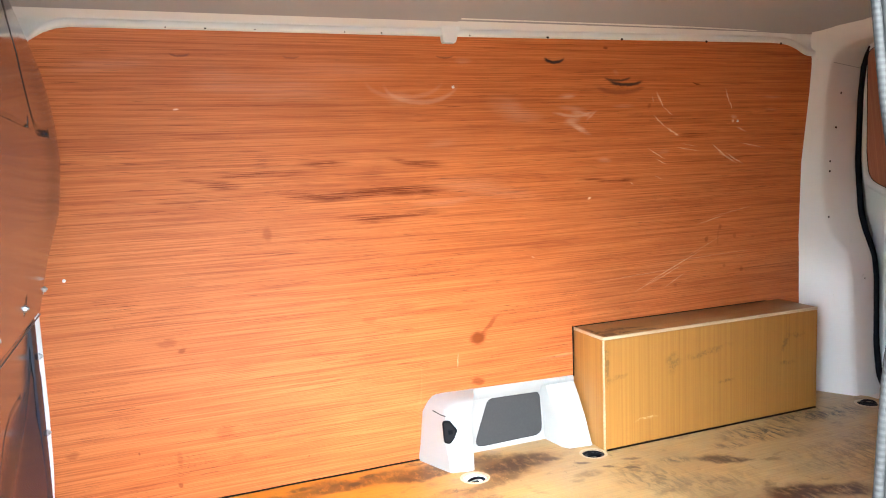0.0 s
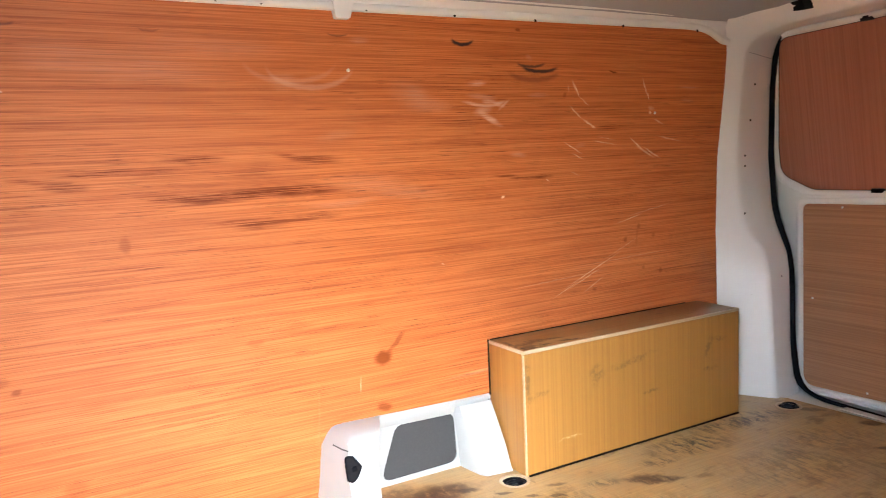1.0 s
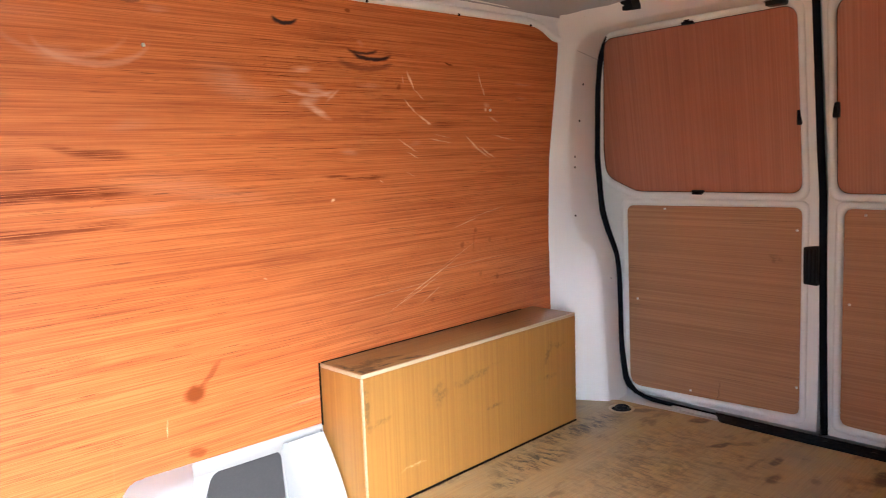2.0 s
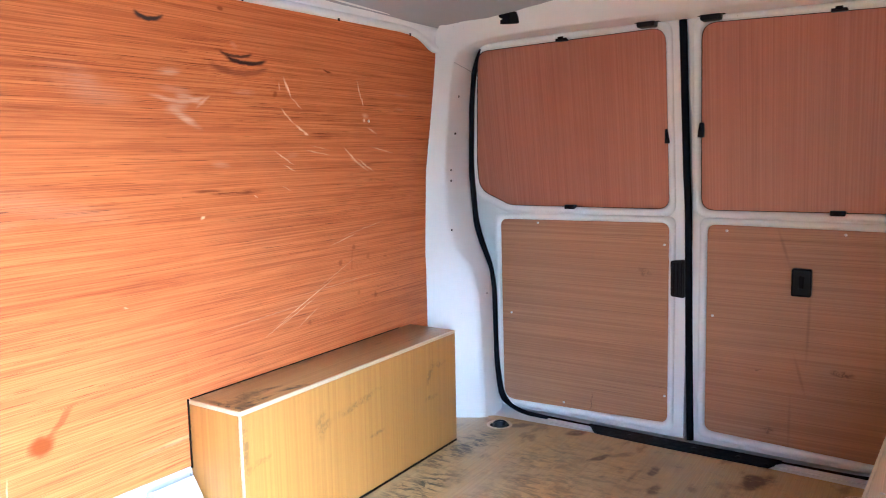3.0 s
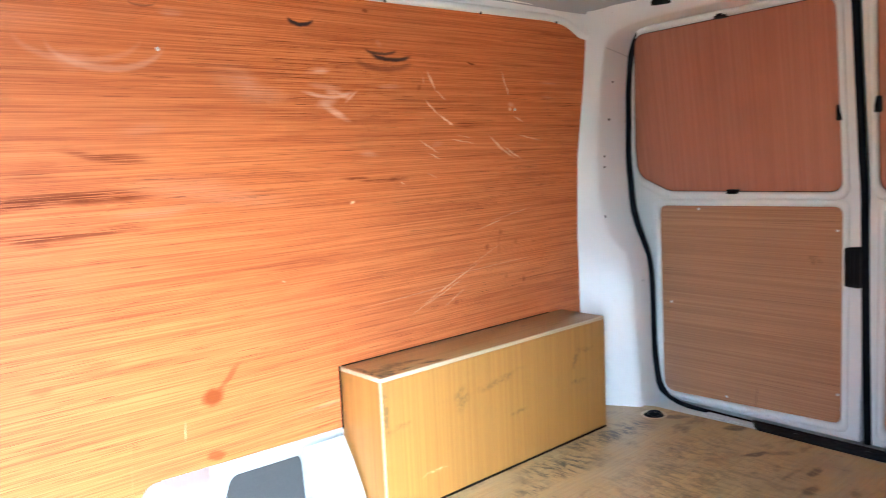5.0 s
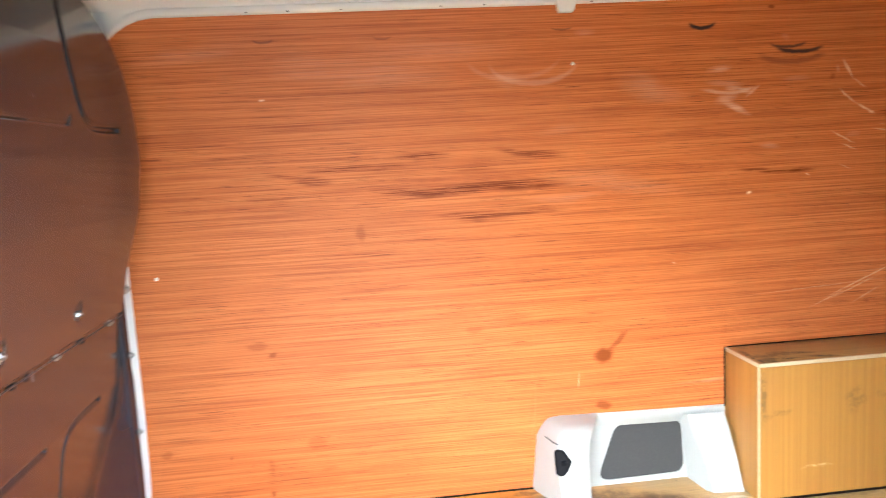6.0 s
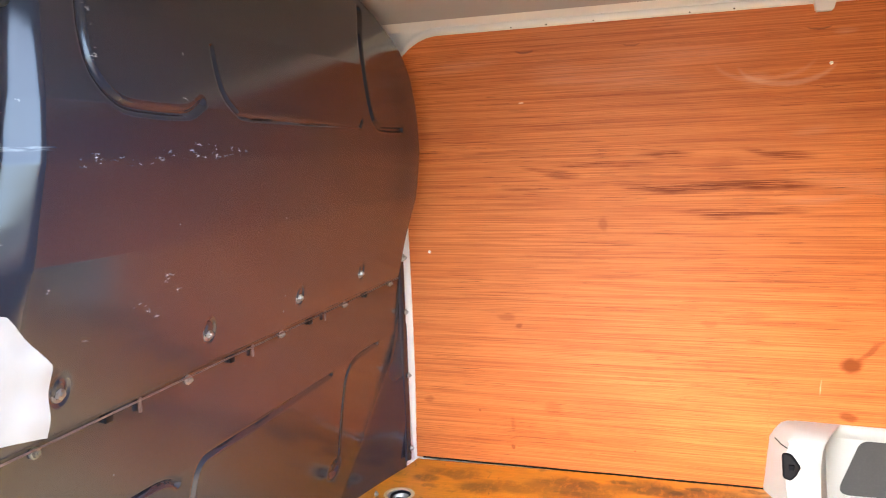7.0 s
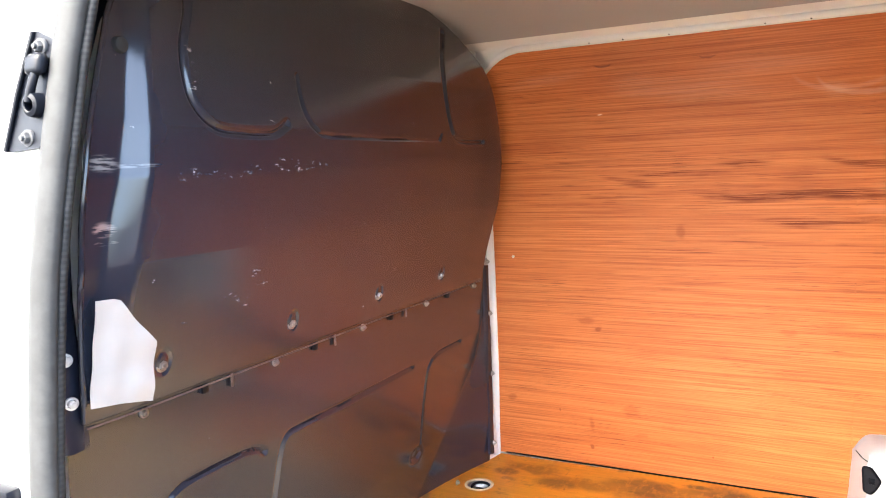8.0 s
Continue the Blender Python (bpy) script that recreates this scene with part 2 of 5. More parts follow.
    for x0, z0, x1, z1, half, k in (
        (1.52, 1.160, 1.66, 1.150, 0.012, 0.45), (1.60, 1.150, 1.69, 1.118, 0.010, 0.6), (1.585, 1.148, 1.635, 1.128, 0.016, 0.5), (1.51, 1.140, 1.63, 1.122, 0.008, 0.75), (1.57, 1.116, 1.69, 1.058, 0.012, 0.8), (1.59, 1.122, 1.70, 1.142, 0.008, 0.7), (1.56, 1.10, 1.64, 1.13, 0.022, 0.45), (1.545, 1.185, 1.61, 1.194, 0.008, 0.5), (1.65, 1.108, 1.70, 1.148, 0.007, 0.6), (1.61, 1.09, 1.66, 1.072, 0.008, 0.6),
        (1.32, 1.170, 1.42, 1.150, 0.03, 0.16), (0.93, 1.19, 1.03, 1.19, 0.03, 0.25), (1.32, 1.13, 1.52, 1.13, 0.03, 0.16), (0.55, 1.27, 1.05, 1.27, 0.04, 0.14), (1.52, 1.185, 1.62, 1.20, 0.012, 0.25), (0.35, 1.25, 0.55, 1.25, 0.05, 0.12), (1.75, 1.258, 1.76, 1.275, 0.02, 0.2), (1.74, 1.160, 1.86, 1.160, 0.010, 0.25),
        (1.02, 0.93, 1.40, 0.91, 0.035, 0.14), (1.15, 0.90, 1.55, 0.86, 0.03, 0.14), (0.30, 1.24, 0.90, 1.20, 0.05, 0.18), (1.25, 1.19, 1.45, 1.13, 0.05, 0.14), (0.0, 1.26, 0.35, 1.30, 0.03, 0.16), (1.15, 1.30, 1.23, 1.30, 0.012, 0.3), (1.05, 1.04, 1.20, 1.06, 0.02, 0.12), (1.0, 0.86, 1.28, 0.87, 0.02, 0.2), (1.96, 0.995, 2.02, 1.0, 0.012, 0.2), (1.70, 0.98, 1.78, 0.97, 0.012, 0.3), (2.40, 1.19, 2.52, 1.185, 0.006, 0.3), (2.42, 1.145, 2.5, 1.14, 0.006, 0.25),
    ):
        m = n.math("MULTIPLY", stroke(x0, z0, x1, z1, half, 0.85, w), n.math("ADD", n.math("MULTIPLY", streaky, 0.5), 0.5))
        color = n.mix(n.math("MULTIPLY", m, k), color, pale)
    w, w2, w3 = n.after(color, w, w2, w3)
    # bare scratches: ends, half width, strength
    bare = (0.85, 0.58, 0.38)
    gaps = n.span(n.noise(n.mapped((45, 45, 45)), 1, 3, 0.6), 0.40, 0.58, 0.55, 1.0)
    for x0, z0, x1, z1, half, k in (
        (1.928, 1.212, 1.968, 1.152, 0.006, 0.65), (1.945, 1.190, 1.970, 1.150, 0.003, 0.9), (1.962, 1.158, 2.018, 1.121, 0.003, 0.6), (1.915, 1.195, 1.925, 1.165, 0.004, 0.3), (1.925, 1.130, 1.995, 1.078, 0.004, 0.8), (1.980, 1.088, 2.050, 1.052, 0.004, 0.8), (2.025, 1.062, 2.052, 1.052, 0.005, 1.0),
        (2.228, 1.226, 2.270, 1.150, 0.0035, 0.85), (2.262, 1.172, 2.278, 1.140, 0.003, 1.0), (2.280, 1.105, 2.296, 1.097, 0.008, 1.0), (2.270, 1.12, 2.31, 1.112, 0.010, 0.4), (2.300, 1.082, 2.365, 1.058, 0.004, 0.5),
        (1.910, 1.016, 2.008, 0.965, 0.0032, 0.85), (1.950, 0.975, 2.012, 0.950, 0.003, 0.6), (2.196, 1.025, 2.290, 0.960, 0.004, 0.85), (2.225, 0.995, 2.340, 0.940, 0.005, 0.7), (2.260, 0.99, 2.370, 0.936, 0.004, 0.75), (2.03, 1.014, 2.160, 0.994, 0.0028, 0.7), (2.05, 1.026, 2.15, 1.010, 0.002, 0.4), (2.315, 1.024, 2.468, 0.996, 0.0028, 0.6),
        (1.90, 0.507, 2.215, 0.636, 0.0024, 0.8), (1.92, 0.505, 2.12, 0.585, 0.0022, 0.6), (1.86, 0.485, 2.02, 0.55, 0.002, 0.45), (2.08, 0.59, 2.30, 0.68, 0.0018, 0.45), (2.14, 0.718, 2.30, 0.752, 0.0025, 0.55), (2.2, 0.742, 2.45, 0.782, 0.0025, 0.4), (2.00, 0.49, 2.12, 0.55, 0.003, 0.4), (1.674, 0.842, 1.694, 0.850, 0.006, 1.0), (1.40, 0.29, 1.85, 0.31, 0.010, 0.2), (1.168, 0.30, 1.172, 0.365, 0.003, 0.5),
        (0.332, 1.162, 0.352, 1.164, 0.004, 1.0), (1.62, 0.54, 2.2, 0.57, 0.0022, 0.3), (1.9, 0.585, 2.5, 0.61, 0.0022, 0.3), (1.85, 0.895, 1.87, 0.885, 0.0025, 0.8), (1.95, 0.915, 2.0, 0.895, 0.002, 0.5), (1.45, 0.66, 1.47, 0.655, 0.003, 0.4),
    ):
        color = n.mix(n.math("MULTIPLY", n.math("MULTIPLY", stroke(x0, z0, x1, z1, half, 0.8, w3), gaps), k), color, bare)
    rough = n.span(blotch, 0.3, 0.7, 0.36, 0.50)
    return n.done(color, rough, 0.0, relief, 0.18, 0.001, spec=0.28)


def board_material(name, along, light, dark, mid, rough=0.45, marks=(), fine=1.0, bold=1.0, pore=0.2, flat="", runs=(), crisp=0.8):
    n = Nodes(name)
    color, relief = wood(n, along, light, dark, mid, fine=fine, bold=bold, dash=3.5, pore=pore, run=0.4, flat=flat, crisp=crisp)
    blotch = n.noise(n.mapped((2, 2, 2)), 1, 4, 0.6)
    color = n.mix(n.span(blotch, 0.5, 0.8, 0.0, 0.3), color, dark)
    w = n.wobbled(24.0, 0.03)
    patchy = n.span(n.noise(n.mapped((60, 60, 60)), 1, 4, 0.65), 0.42, 0.58, 0.15, 1.0)
    for at, size, turn, k, tint in marks:
        color = n.mix(n.math("MULTIPLY", n.math("MULTIPLY", n.spot(at, size, turn, 0.7, w), patchy), k), color, tint)
    for at, size, turn, k, tint in runs:
        color = n.mix(n.math("MULTIPLY", n.spot(at, size, turn, 0.9), k), color, tint)
    return n.done(color, rough, 0.0, relief, 0.2, 0.001, coat=0.05)


def floor_material():
    n = Nodes("floor_ply")
    color, relief = wood(n, "x", (0.53, 0.395, 0.205), (0.33, 0.225, 0.105), (0.43, 0.308, 0.152), bold=0.25, pore=0.2, run=2.5, crisp=0.55)
    # orange colour cast, not the ply's own tone, put in along the bulkhead
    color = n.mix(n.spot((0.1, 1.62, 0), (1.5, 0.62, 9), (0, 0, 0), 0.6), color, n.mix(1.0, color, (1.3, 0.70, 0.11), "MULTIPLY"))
    # greyer, darker patch by the door
    color = n.mix(n.math("MULTIPLY", n.spot((0.35, 0.45, 0), (1.2, 0.85, 9), (0, 0, 0), 0.6), 0.6), color, (0.105, 0.090, 0.072))
    big = n.noise(n.mapped((1.3, 1.3, 1)), 1, 5, 0.62)
    color = n.mix(n.span(big, 0.48, 0.76, 0.0, 0.55), color, (0.16, 0.082, 0.036))
    small = n.noise(n.mapped((9, 14, 1)), 1, 4, 0.6)
    color = n.mix(n.span(small, 0.56, 0.70, 0.0, 0.5), color, (0.10, 0.055, 0.03))
    grime = n.noise(n.mapped((3.5, 4.5, 1), (0, 0, 25)), 1, 6, 0.7)
    color = n.mix(n.span(grime, 0.58, 0.75, 0.0, 0.55), color, (0.09, 0.065, 0.045))
    w = n.wobbled(11.0, 0.10)
    w2 = n.wobbled(30.0, 0.03)
    broken = n.span(n.noise(n.mapped((40, 20, 1)), 1, 5, 0.7), 0.32, 0.54, 0.4, 1.0)
    oil, soot = (0.055, 0.022, 0.014), (0.045, 0.036, 0.028)
    for x, y, a, b, turn, k, tint in (
        (1.27, 1.54, 0.11, 0.09, 0, 0.6, oil), (1.35, 1.60, 0.10, 0.07, 0, 0.4, oil), (1.917, 1.302, 0.105, 0.035, -28, 0.85, oil), (1.93, 1.01, 0.12, 0.085, 0, 0.95, oil), (2.06, 0.97, 0.11, 0.06, -10, 0.9, oil),
        (1.30, 1.58, 0.19, 0.085, 4, 0.75, oil), (1.02, 1.64, 0.16, 0.06, 8, 0.75, oil), (0.74, 1.67, 0.16, 0.05, 4, 0.7, oil), (1.16, 1.47, 0.12, 0.04, 10, 0.55, oil), (0.46, 1.66, 0.14, 0.045, 0, 0.6, oil), (0.90, 1.66, 0.10, 0.06, 0, 0.6, oil), (0.70, 1.70, 0.09, 0.04, 0, 0.5, oil), (2.678, 1.04, 0.06, 0.022, -30, 0.8, oil), (2.805, 1.40, 0.07, 0.025, -50, 0.6, oil), (2.84, 1.19, 0.05, 0.03, -40, 0.75, oil),
        (2.535, 0.82, 0.05, 0.025, 0, 0.7, oil), (2.74, 0.58, 0.10, 0.04, -20, 0.85, oil), (2.66, 0.86, 0.05, 0.022, 0, 0.8, oil), (2.74, 0.98, 0.05, 0.02, -40, 0.5, oil), (0.35, 1.60, 0.25, 0.06, 0, 0.45, oil), (0.1, 1.66, 0.12, 0.05, 0, 0.5, oil),
        (0.55, 1.62, 0.14, 0.06, 10, 0.45, oil), (1.05, 1.42, 0.12, 0.08, 0, 0.3, oil), (1.47, 1.40, 0.06, 0.03, 0, 0.4, oil), (1.42, 1.56, 0.05, 0.02, -20, 0.7, oil), (1.20, 1.66, 0.12, 0.05, 10, 0.6, oil), (1.0, 1.72, 0.05, 0.02, 0, 0.7, oil), (0.78, 1.66, 0.03, 0.02, 0, 0.8, oil), (0.84, 1.70, 0.035, 0.02, 0, 0.8, oil), (0.62, 1.70, 0.05, 0.02, 0, 0.7, oil), (1.50, 1.48, 0.03, 0.012, -25, 0.7, oil), (1.56, 1.42, 0.03, 0.010, -25, 0.7, oil), (1.62, 1.38, 0.035, 0.010, -25, 0.7, oil), (1.66, 1.44, 0.04, 0.014, -20, 0.6, oil), (0.20, 1.56, 0.08, 0.05, 0, 0.5, oil), (0.02, 1.60, 0.05, 0.04, 0, 0.6, oil),
    ):
        color = n.mix(n.math("MULTIPLY", n.math("MULTIPLY", n.spot((x, y, 0), (a * 1.1, b * 1.05, 9), (0, 0, turn), 0.6, w2 if a < 0.1 else w), broken), min(1.0, k * 1.1)), color, tint)
    brush = n.span(n.noise(n.mapped((46, 15, 1)), 1, 6, 0.75, 0.8), 0.44, 0.60)
    dashes = n.span(n.noise(n.mapped((48, 18, 1)), 1, 4, 0.7, 0.6), 0.62, 0.70)
    color = n.mix(n.math("MULTIPLY", dashes, 0.4), color, soot)
    mottle = n.noise(n.mapped((5, 6, 1)), 1, 6, 0.7)
    color = n.mix(n.span(mottle, 0.42, 0.62, 0.0, 0.45), color, n.mix(1.0, color, (1.25, 1.05, 0.72), "MULTIPLY"))
    for x, y, a, b, turn, k in ((2.20, 1.42, 0.17, 0.07, -10, 0.95), (2.45, 1.47, 0.22, 0.06, -5, 0.8), (2.62, 1.46, 0.15, 0.07, 0, 0.7), (2.02, 1.38, 0.07, 0.035, -20, 0.8), (1.78, 1.36, 0.06, 0.03, -20, 0.8), (1.62, 1.30, 0.12, 0.12, -20, 0.55), (2.3, 1.15, 0.25, 0.15, 0, 0.4), (2.5, 1.0, 0.3, 0.2, 0, 0.35), (1.75, 1.18, 0.2, 0.1, -10, 0.4), (2.6, 1.2, 0.2, 0.1, -20, 0.45)):
        m = n.math("MULTIPLY", n.spot((x, y, 0), (a * 1.3, b * 1.3, 9), (0, 0, turn), 0.8, w), brush)
        color = n.mix(n.math("MULTIPLY", m, k), color, soot)
    return n.done(color, n.span(big, 0.35, 0.7, 0.52, 0.30), 0.0, relief, 0.15, 0.001)


def paint_material(name, color, rough=0.3, coat=0.0, dirt=0.1, tint=(0.36, 0.32, 0.27)):
    """Painted sheet metal: faint dust, small chips and specks."""
    n = Nodes(name)
    big = n.noise(n.mapped((2, 2, 2)), 1, 3, 0.5)
    speck = n.noise(n.mapped((70, 70, 70)), 1, 2, 0.5)
    c = n.mix(n.span(big, 0.3, 0.8, 0.0, dirt), color, tuple(0.8 * v for v in color))
    c = n.mix(n.span(speck, 0.76, 0.80, 0.0, 0.6), c, tint)
    return n.done(c, rough, 0.0, None, coat=coat)


def steel_black_material():
    """Glossy black-painted sheet steel with dust, rubs and pale scrapes."""
    n = Nodes("black_steel")
    big = n.noise(n.mapped((2.5, 2.5, 2.5)), 1, 3, 0.5)
    c = n.mix(n.span(big, 0.35, 0.75), (0.018, 0.021, 0.034), (0.026, 0.030, 0.044))
    speck = n.span(n.noise(n.mapped((90, 90, 90)), 1, 1, 0.5), 0.80, 0.83)
    c = n.mix(n.math("MULTIPLY", speck, 0.5), c, (0.35, 0.34, 0.33))
    flecks = n.span(n.noise(n.mapped((1, 45, 110)), 1, 4, 0.7), 0.58, 0.68)
    for y, z, a, b, turn, k in ((0.525, 1.042, 0.13, 0.016, 0, 0.8), (0.27, 1.03, 0.035, 0.012, 0, 1.0), (0.36, 1.03, 0.06, 0.010, 0, 0.8), (0.445, 0.835, 0.055, 0.014, -40, 0.55), (0.39, 0.805, 0.05, 0.012, -25, 0.5), (0.269, 0.794, 0.018, 0.012, 0, 0.5), (0.63, 1.095, 0.02, 0.006, 0, 0.8), (0.49, 1.125, 0.02, 0.006, 0, 0.8), (0.30, 1.20, 0.010, 0.06, 0, 0.5), (0.196, 0.872, 0.004, 0.010, -30, 1.0)):
        m = n.math("MULTIPLY", n.spot((0, y, z), (9, a, b), (turn, 0, 0), 0.5), flecks)
        c = n.mix(n.math("MULTIPLY", m, k), c, (0.62, 0.59, 0.57))
    # rubbed smears beside the door
    smear = n.span(n.noise(n.mapped((1, 22, 200)), 1, 3, 0.6), 0.42, 0.58)
    for y, z, a, b, k, tint in ((0.126, 1.051, 0.032, 0.016, 0.45, (0.50, 0.54, 0.56)), (0.17, 1.047, 0.05, 0.004, 0.25, (0.5, 0.54, 0.56)), (0.119, 0.955, 0.022, 0.014, 0.5, (0.55, 0.45, 0.44)), (0.120, 0.935, 0.020, 0.004, 0.7, (0.6, 0.57, 0.55))):
        m = n.math("MULTIPLY", n.spot((0, y, z), (9, a, b), (0, 0, 0), 0.6), smear)
        c = n.mix(n.math("MULTIPLY", m, k), c, tint)
    return n.done(c, n.span(big, 0.2, 0.85, 0.13, 0.20), 0.0, None, coat=0.5, spec=0.5)


def plain(name, color, rough, metal=0.0, vary=0.25, scale=60.0, spec=0.5):
    n = Nodes(name)
    f = n.noise(n.mapped((scale,) * 3), 1, 4, 0.6)
    c = n.mix(n.span(f, 0.35, 0.7), tuple(v * (1 - vary) for v in color), tuple(min(1, v * (1 + vary)) for v in color))
    return n.done(c, n.span(f, 0.3, 0.7, rough * 0.85, min(1, rough * 1.15)), metal, f, 0.06, 0.0005, spec=spec)


def ground_material():
    n = Nodes("asphalt_yard")
    big = n.noise(n.mapped((0.6, 0.6, 0.6)), 1, 6, 0.65)
    fine = n.noise(n.mapped((60, 60, 60)), 1, 4, 0.7)
    c = n.mix(n.span(big, 0.3, 0.7), (0.045, 0.044, 0.043), (0.070, 0.068, 0.066))
    c = n.mix(n.span(fine, 0.4, 0.7, 0, 0.4), c, (0.03, 0.03, 0.03))
    return n.done(c, 0.85, 0.0, fine, 0.4, 0.004)


LINING = lining_material()
FLOOR = floor_material()
WHITE = paint_material("white_paint", (0.815, 0.817, 0.815), 0.32, 0.0, 0.1)
WHITE_PLASTIC = paint_material("white_plastic", (0.42, 0.44, 0.455), 0.42, 0.0, 0.12)
CEILING = paint_material("grey_roof_lining", (0.365, 0.378, 0.405), 0.55, 0.0, 0.12)
BLACK = steel_black_material()
RUBBER = plain("black_rubber", (0.0024, 0.0036, 0.0075), 0.6, spec=0.10)
PLASTIC = plain("black_plastic", (0.0030, 0.0042, 0.0080), 0.42, spec=0.18)
GREYPAD = plain("grey_felt", (0.050, 0.051, 0.055), 0.85, 0.0, 0.08, 200.0)
ZINC = plain("zinc", (0.40, 0.39, 0.38), 0.42, 1.0)
PINK_WEAR_GLINT = plain("pink_wear_and_glint", (0.13, 0.075, 0.062), 0.5)
BRIGHT = plain("bright_zinc", (0.78, 0.77, 0.75), 0.38, 0.6)
PAPER = plain("white_paper", (0.47, 0.475, 0.48), 0.6, 0.0, 0.03, 20.0)
DARKGAP = plain("dark_sealant", (0.012, 0.008, 0.006), 0.8, spec=0.1)
PALEEDGE = board_material("bare_ply_edge", "x", (0.66, 0.55, 0.39), (0.44, 0.32, 0.19), (0.58, 0.46, 0.31), 0.6)
TAN_UP = board_material("tan_ply_upright", "z", (0.475, 0.242, 0.054), (0.33, 0.155, 0.036), (0.42, 0.206, 0.046), 0.42, fine=0.6, bold=0.5, marks=[
    ((1.90, 1.52, 0.27), (0.04, 9, 0.05), (0, 20, 0), 0.5, (0.12, 0.07, 0.035)), ((2.05, 1.52, 0.29), (0.14, 9, 0.014), (0, -8, 0), 0.45, (0.12, 0.07, 0.035)), ((2.41, 1.52, 0.28), (0.02, 9, 0.06), (0, 25, 0), 0.5, (0.12, 0.07, 0.035)),
    ((2.47, 1.52, 0.30), (0.05, 9, 0.012), (0, 0, 0), 0.5, (0.12, 0.07, 0.035)), ((2.13, 1.52, 0.17), (0.05, 9, 0.010), (0, 0, 0), 0.5, (0.10, 0.06, 0.03)), ((2.42, 1.52, 0.20), (0.05, 9, 0.012), (0, 0, 0), 0.5, (0.10, 0.06, 0.03)),
    ((1.63, 1.52, 0.30), (0.012, 9, 0.10), (0, 0, 0), 0.6, (0.10, 0.06, 0.03)), ((1.67, 1.52, 0.25), (0.06, 9, 0.014), (0, -15, 0), 0.35, (0.10, 0.06, 0.03)), ((1.78, 1.52, 0.09), (0.06, 9, 0.005), (0, -6, 0), 0.6, (0.75, 0.55, 0.32)),
])
TAN_TOP = board_material("brown_ply_flat", "x", (0.41, 0.25, 0.095), (0.24, 0.125, 0.045), (0.34, 0.195, 0.070), 0.42, runs=[((1.655, 1.555, 0.39), (0.040, 0.030, 9), (0, 0, 20), 0.75, (0.05, 0.03, 0.016)), ((1.70, 1.60, 0.39), (0.075, 0.022, 9), (0, 0, 35), 0.6, (0.07, 0.035, 0.016)), ((1.81, 1.552, 0.39), (0.055, 0.010, 9), (0, 0, -18), 0.85, (0.05, 0.028, 0.015)), ((1.635, 1.64, 0.39), (0.014, 0.05, 9), (0, 0, 0), 0.6, (0.05, 0.03, 0.016))], marks=[
    ((1.634, 1.585, 0.39), (0.013, 0.075, 9), (0, 0, 0), 1.0, (0.03, 0.018, 0.012)), ((1.70, 1.56, 0.39), (0.07, 0.014, 9), (0, 0, -12), 0.9, (0.05, 0.028, 0.015)), ((1.78, 1.60, 0.39), (0.06, 0.016, 9), (0, 0, -15), 0.9, (0.05, 0.028, 0.015)),
    ((1.70, 1.60, 0.39), (0.10, 0.045, 9), (0, 0, 15), 0.7, (0.06, 0.03, 0.015)), ((1.66, 1.54, 0.39), (0.06, 0.012, 9), (0, 0, 10), 0.8, (0.04, 0.025, 0.015)), ((1.83, 1.55, 0.39), (0.05, 0.016, 9), (0, 0, -20), 0.8, (0.06, 0.03, 0.015)), ((2.3, 1.64, 0.39), (0.03, 0.012, 9), (0, 0, 0), 0.6, (0.05, 0.03, 0.02)), ((2.37, 1.58, 0.39), (0.03, 0.010, 9), (0, 0, 0), 0.6, (0.05, 0.03, 0.02)),
])
PALE_TOP = board_material("pale_ply_flat", "x", (0.78, 0.67, 0.51), (0.58, 0.46, 0.32), (0.70, 0.585, 0.43), 0.55)
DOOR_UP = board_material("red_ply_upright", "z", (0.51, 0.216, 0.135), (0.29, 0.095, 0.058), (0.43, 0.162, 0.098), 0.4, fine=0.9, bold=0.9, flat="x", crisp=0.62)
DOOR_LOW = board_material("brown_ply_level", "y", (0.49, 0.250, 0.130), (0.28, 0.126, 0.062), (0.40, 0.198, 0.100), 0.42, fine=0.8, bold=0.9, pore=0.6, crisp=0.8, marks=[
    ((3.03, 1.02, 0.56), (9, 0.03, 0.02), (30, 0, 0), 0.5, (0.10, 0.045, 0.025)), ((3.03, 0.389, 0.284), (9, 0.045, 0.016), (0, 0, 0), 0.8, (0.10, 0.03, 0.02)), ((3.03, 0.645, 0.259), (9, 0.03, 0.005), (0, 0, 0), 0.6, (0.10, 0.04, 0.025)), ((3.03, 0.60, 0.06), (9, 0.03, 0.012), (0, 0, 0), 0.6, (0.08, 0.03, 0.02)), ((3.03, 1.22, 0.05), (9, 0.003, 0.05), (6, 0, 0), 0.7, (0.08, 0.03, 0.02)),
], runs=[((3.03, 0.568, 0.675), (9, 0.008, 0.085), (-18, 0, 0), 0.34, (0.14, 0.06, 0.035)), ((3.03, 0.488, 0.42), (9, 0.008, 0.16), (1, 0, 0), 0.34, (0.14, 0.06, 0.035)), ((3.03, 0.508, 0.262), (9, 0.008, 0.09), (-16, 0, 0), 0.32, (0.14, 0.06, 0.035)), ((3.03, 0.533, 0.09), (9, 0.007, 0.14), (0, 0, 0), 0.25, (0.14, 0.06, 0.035))])


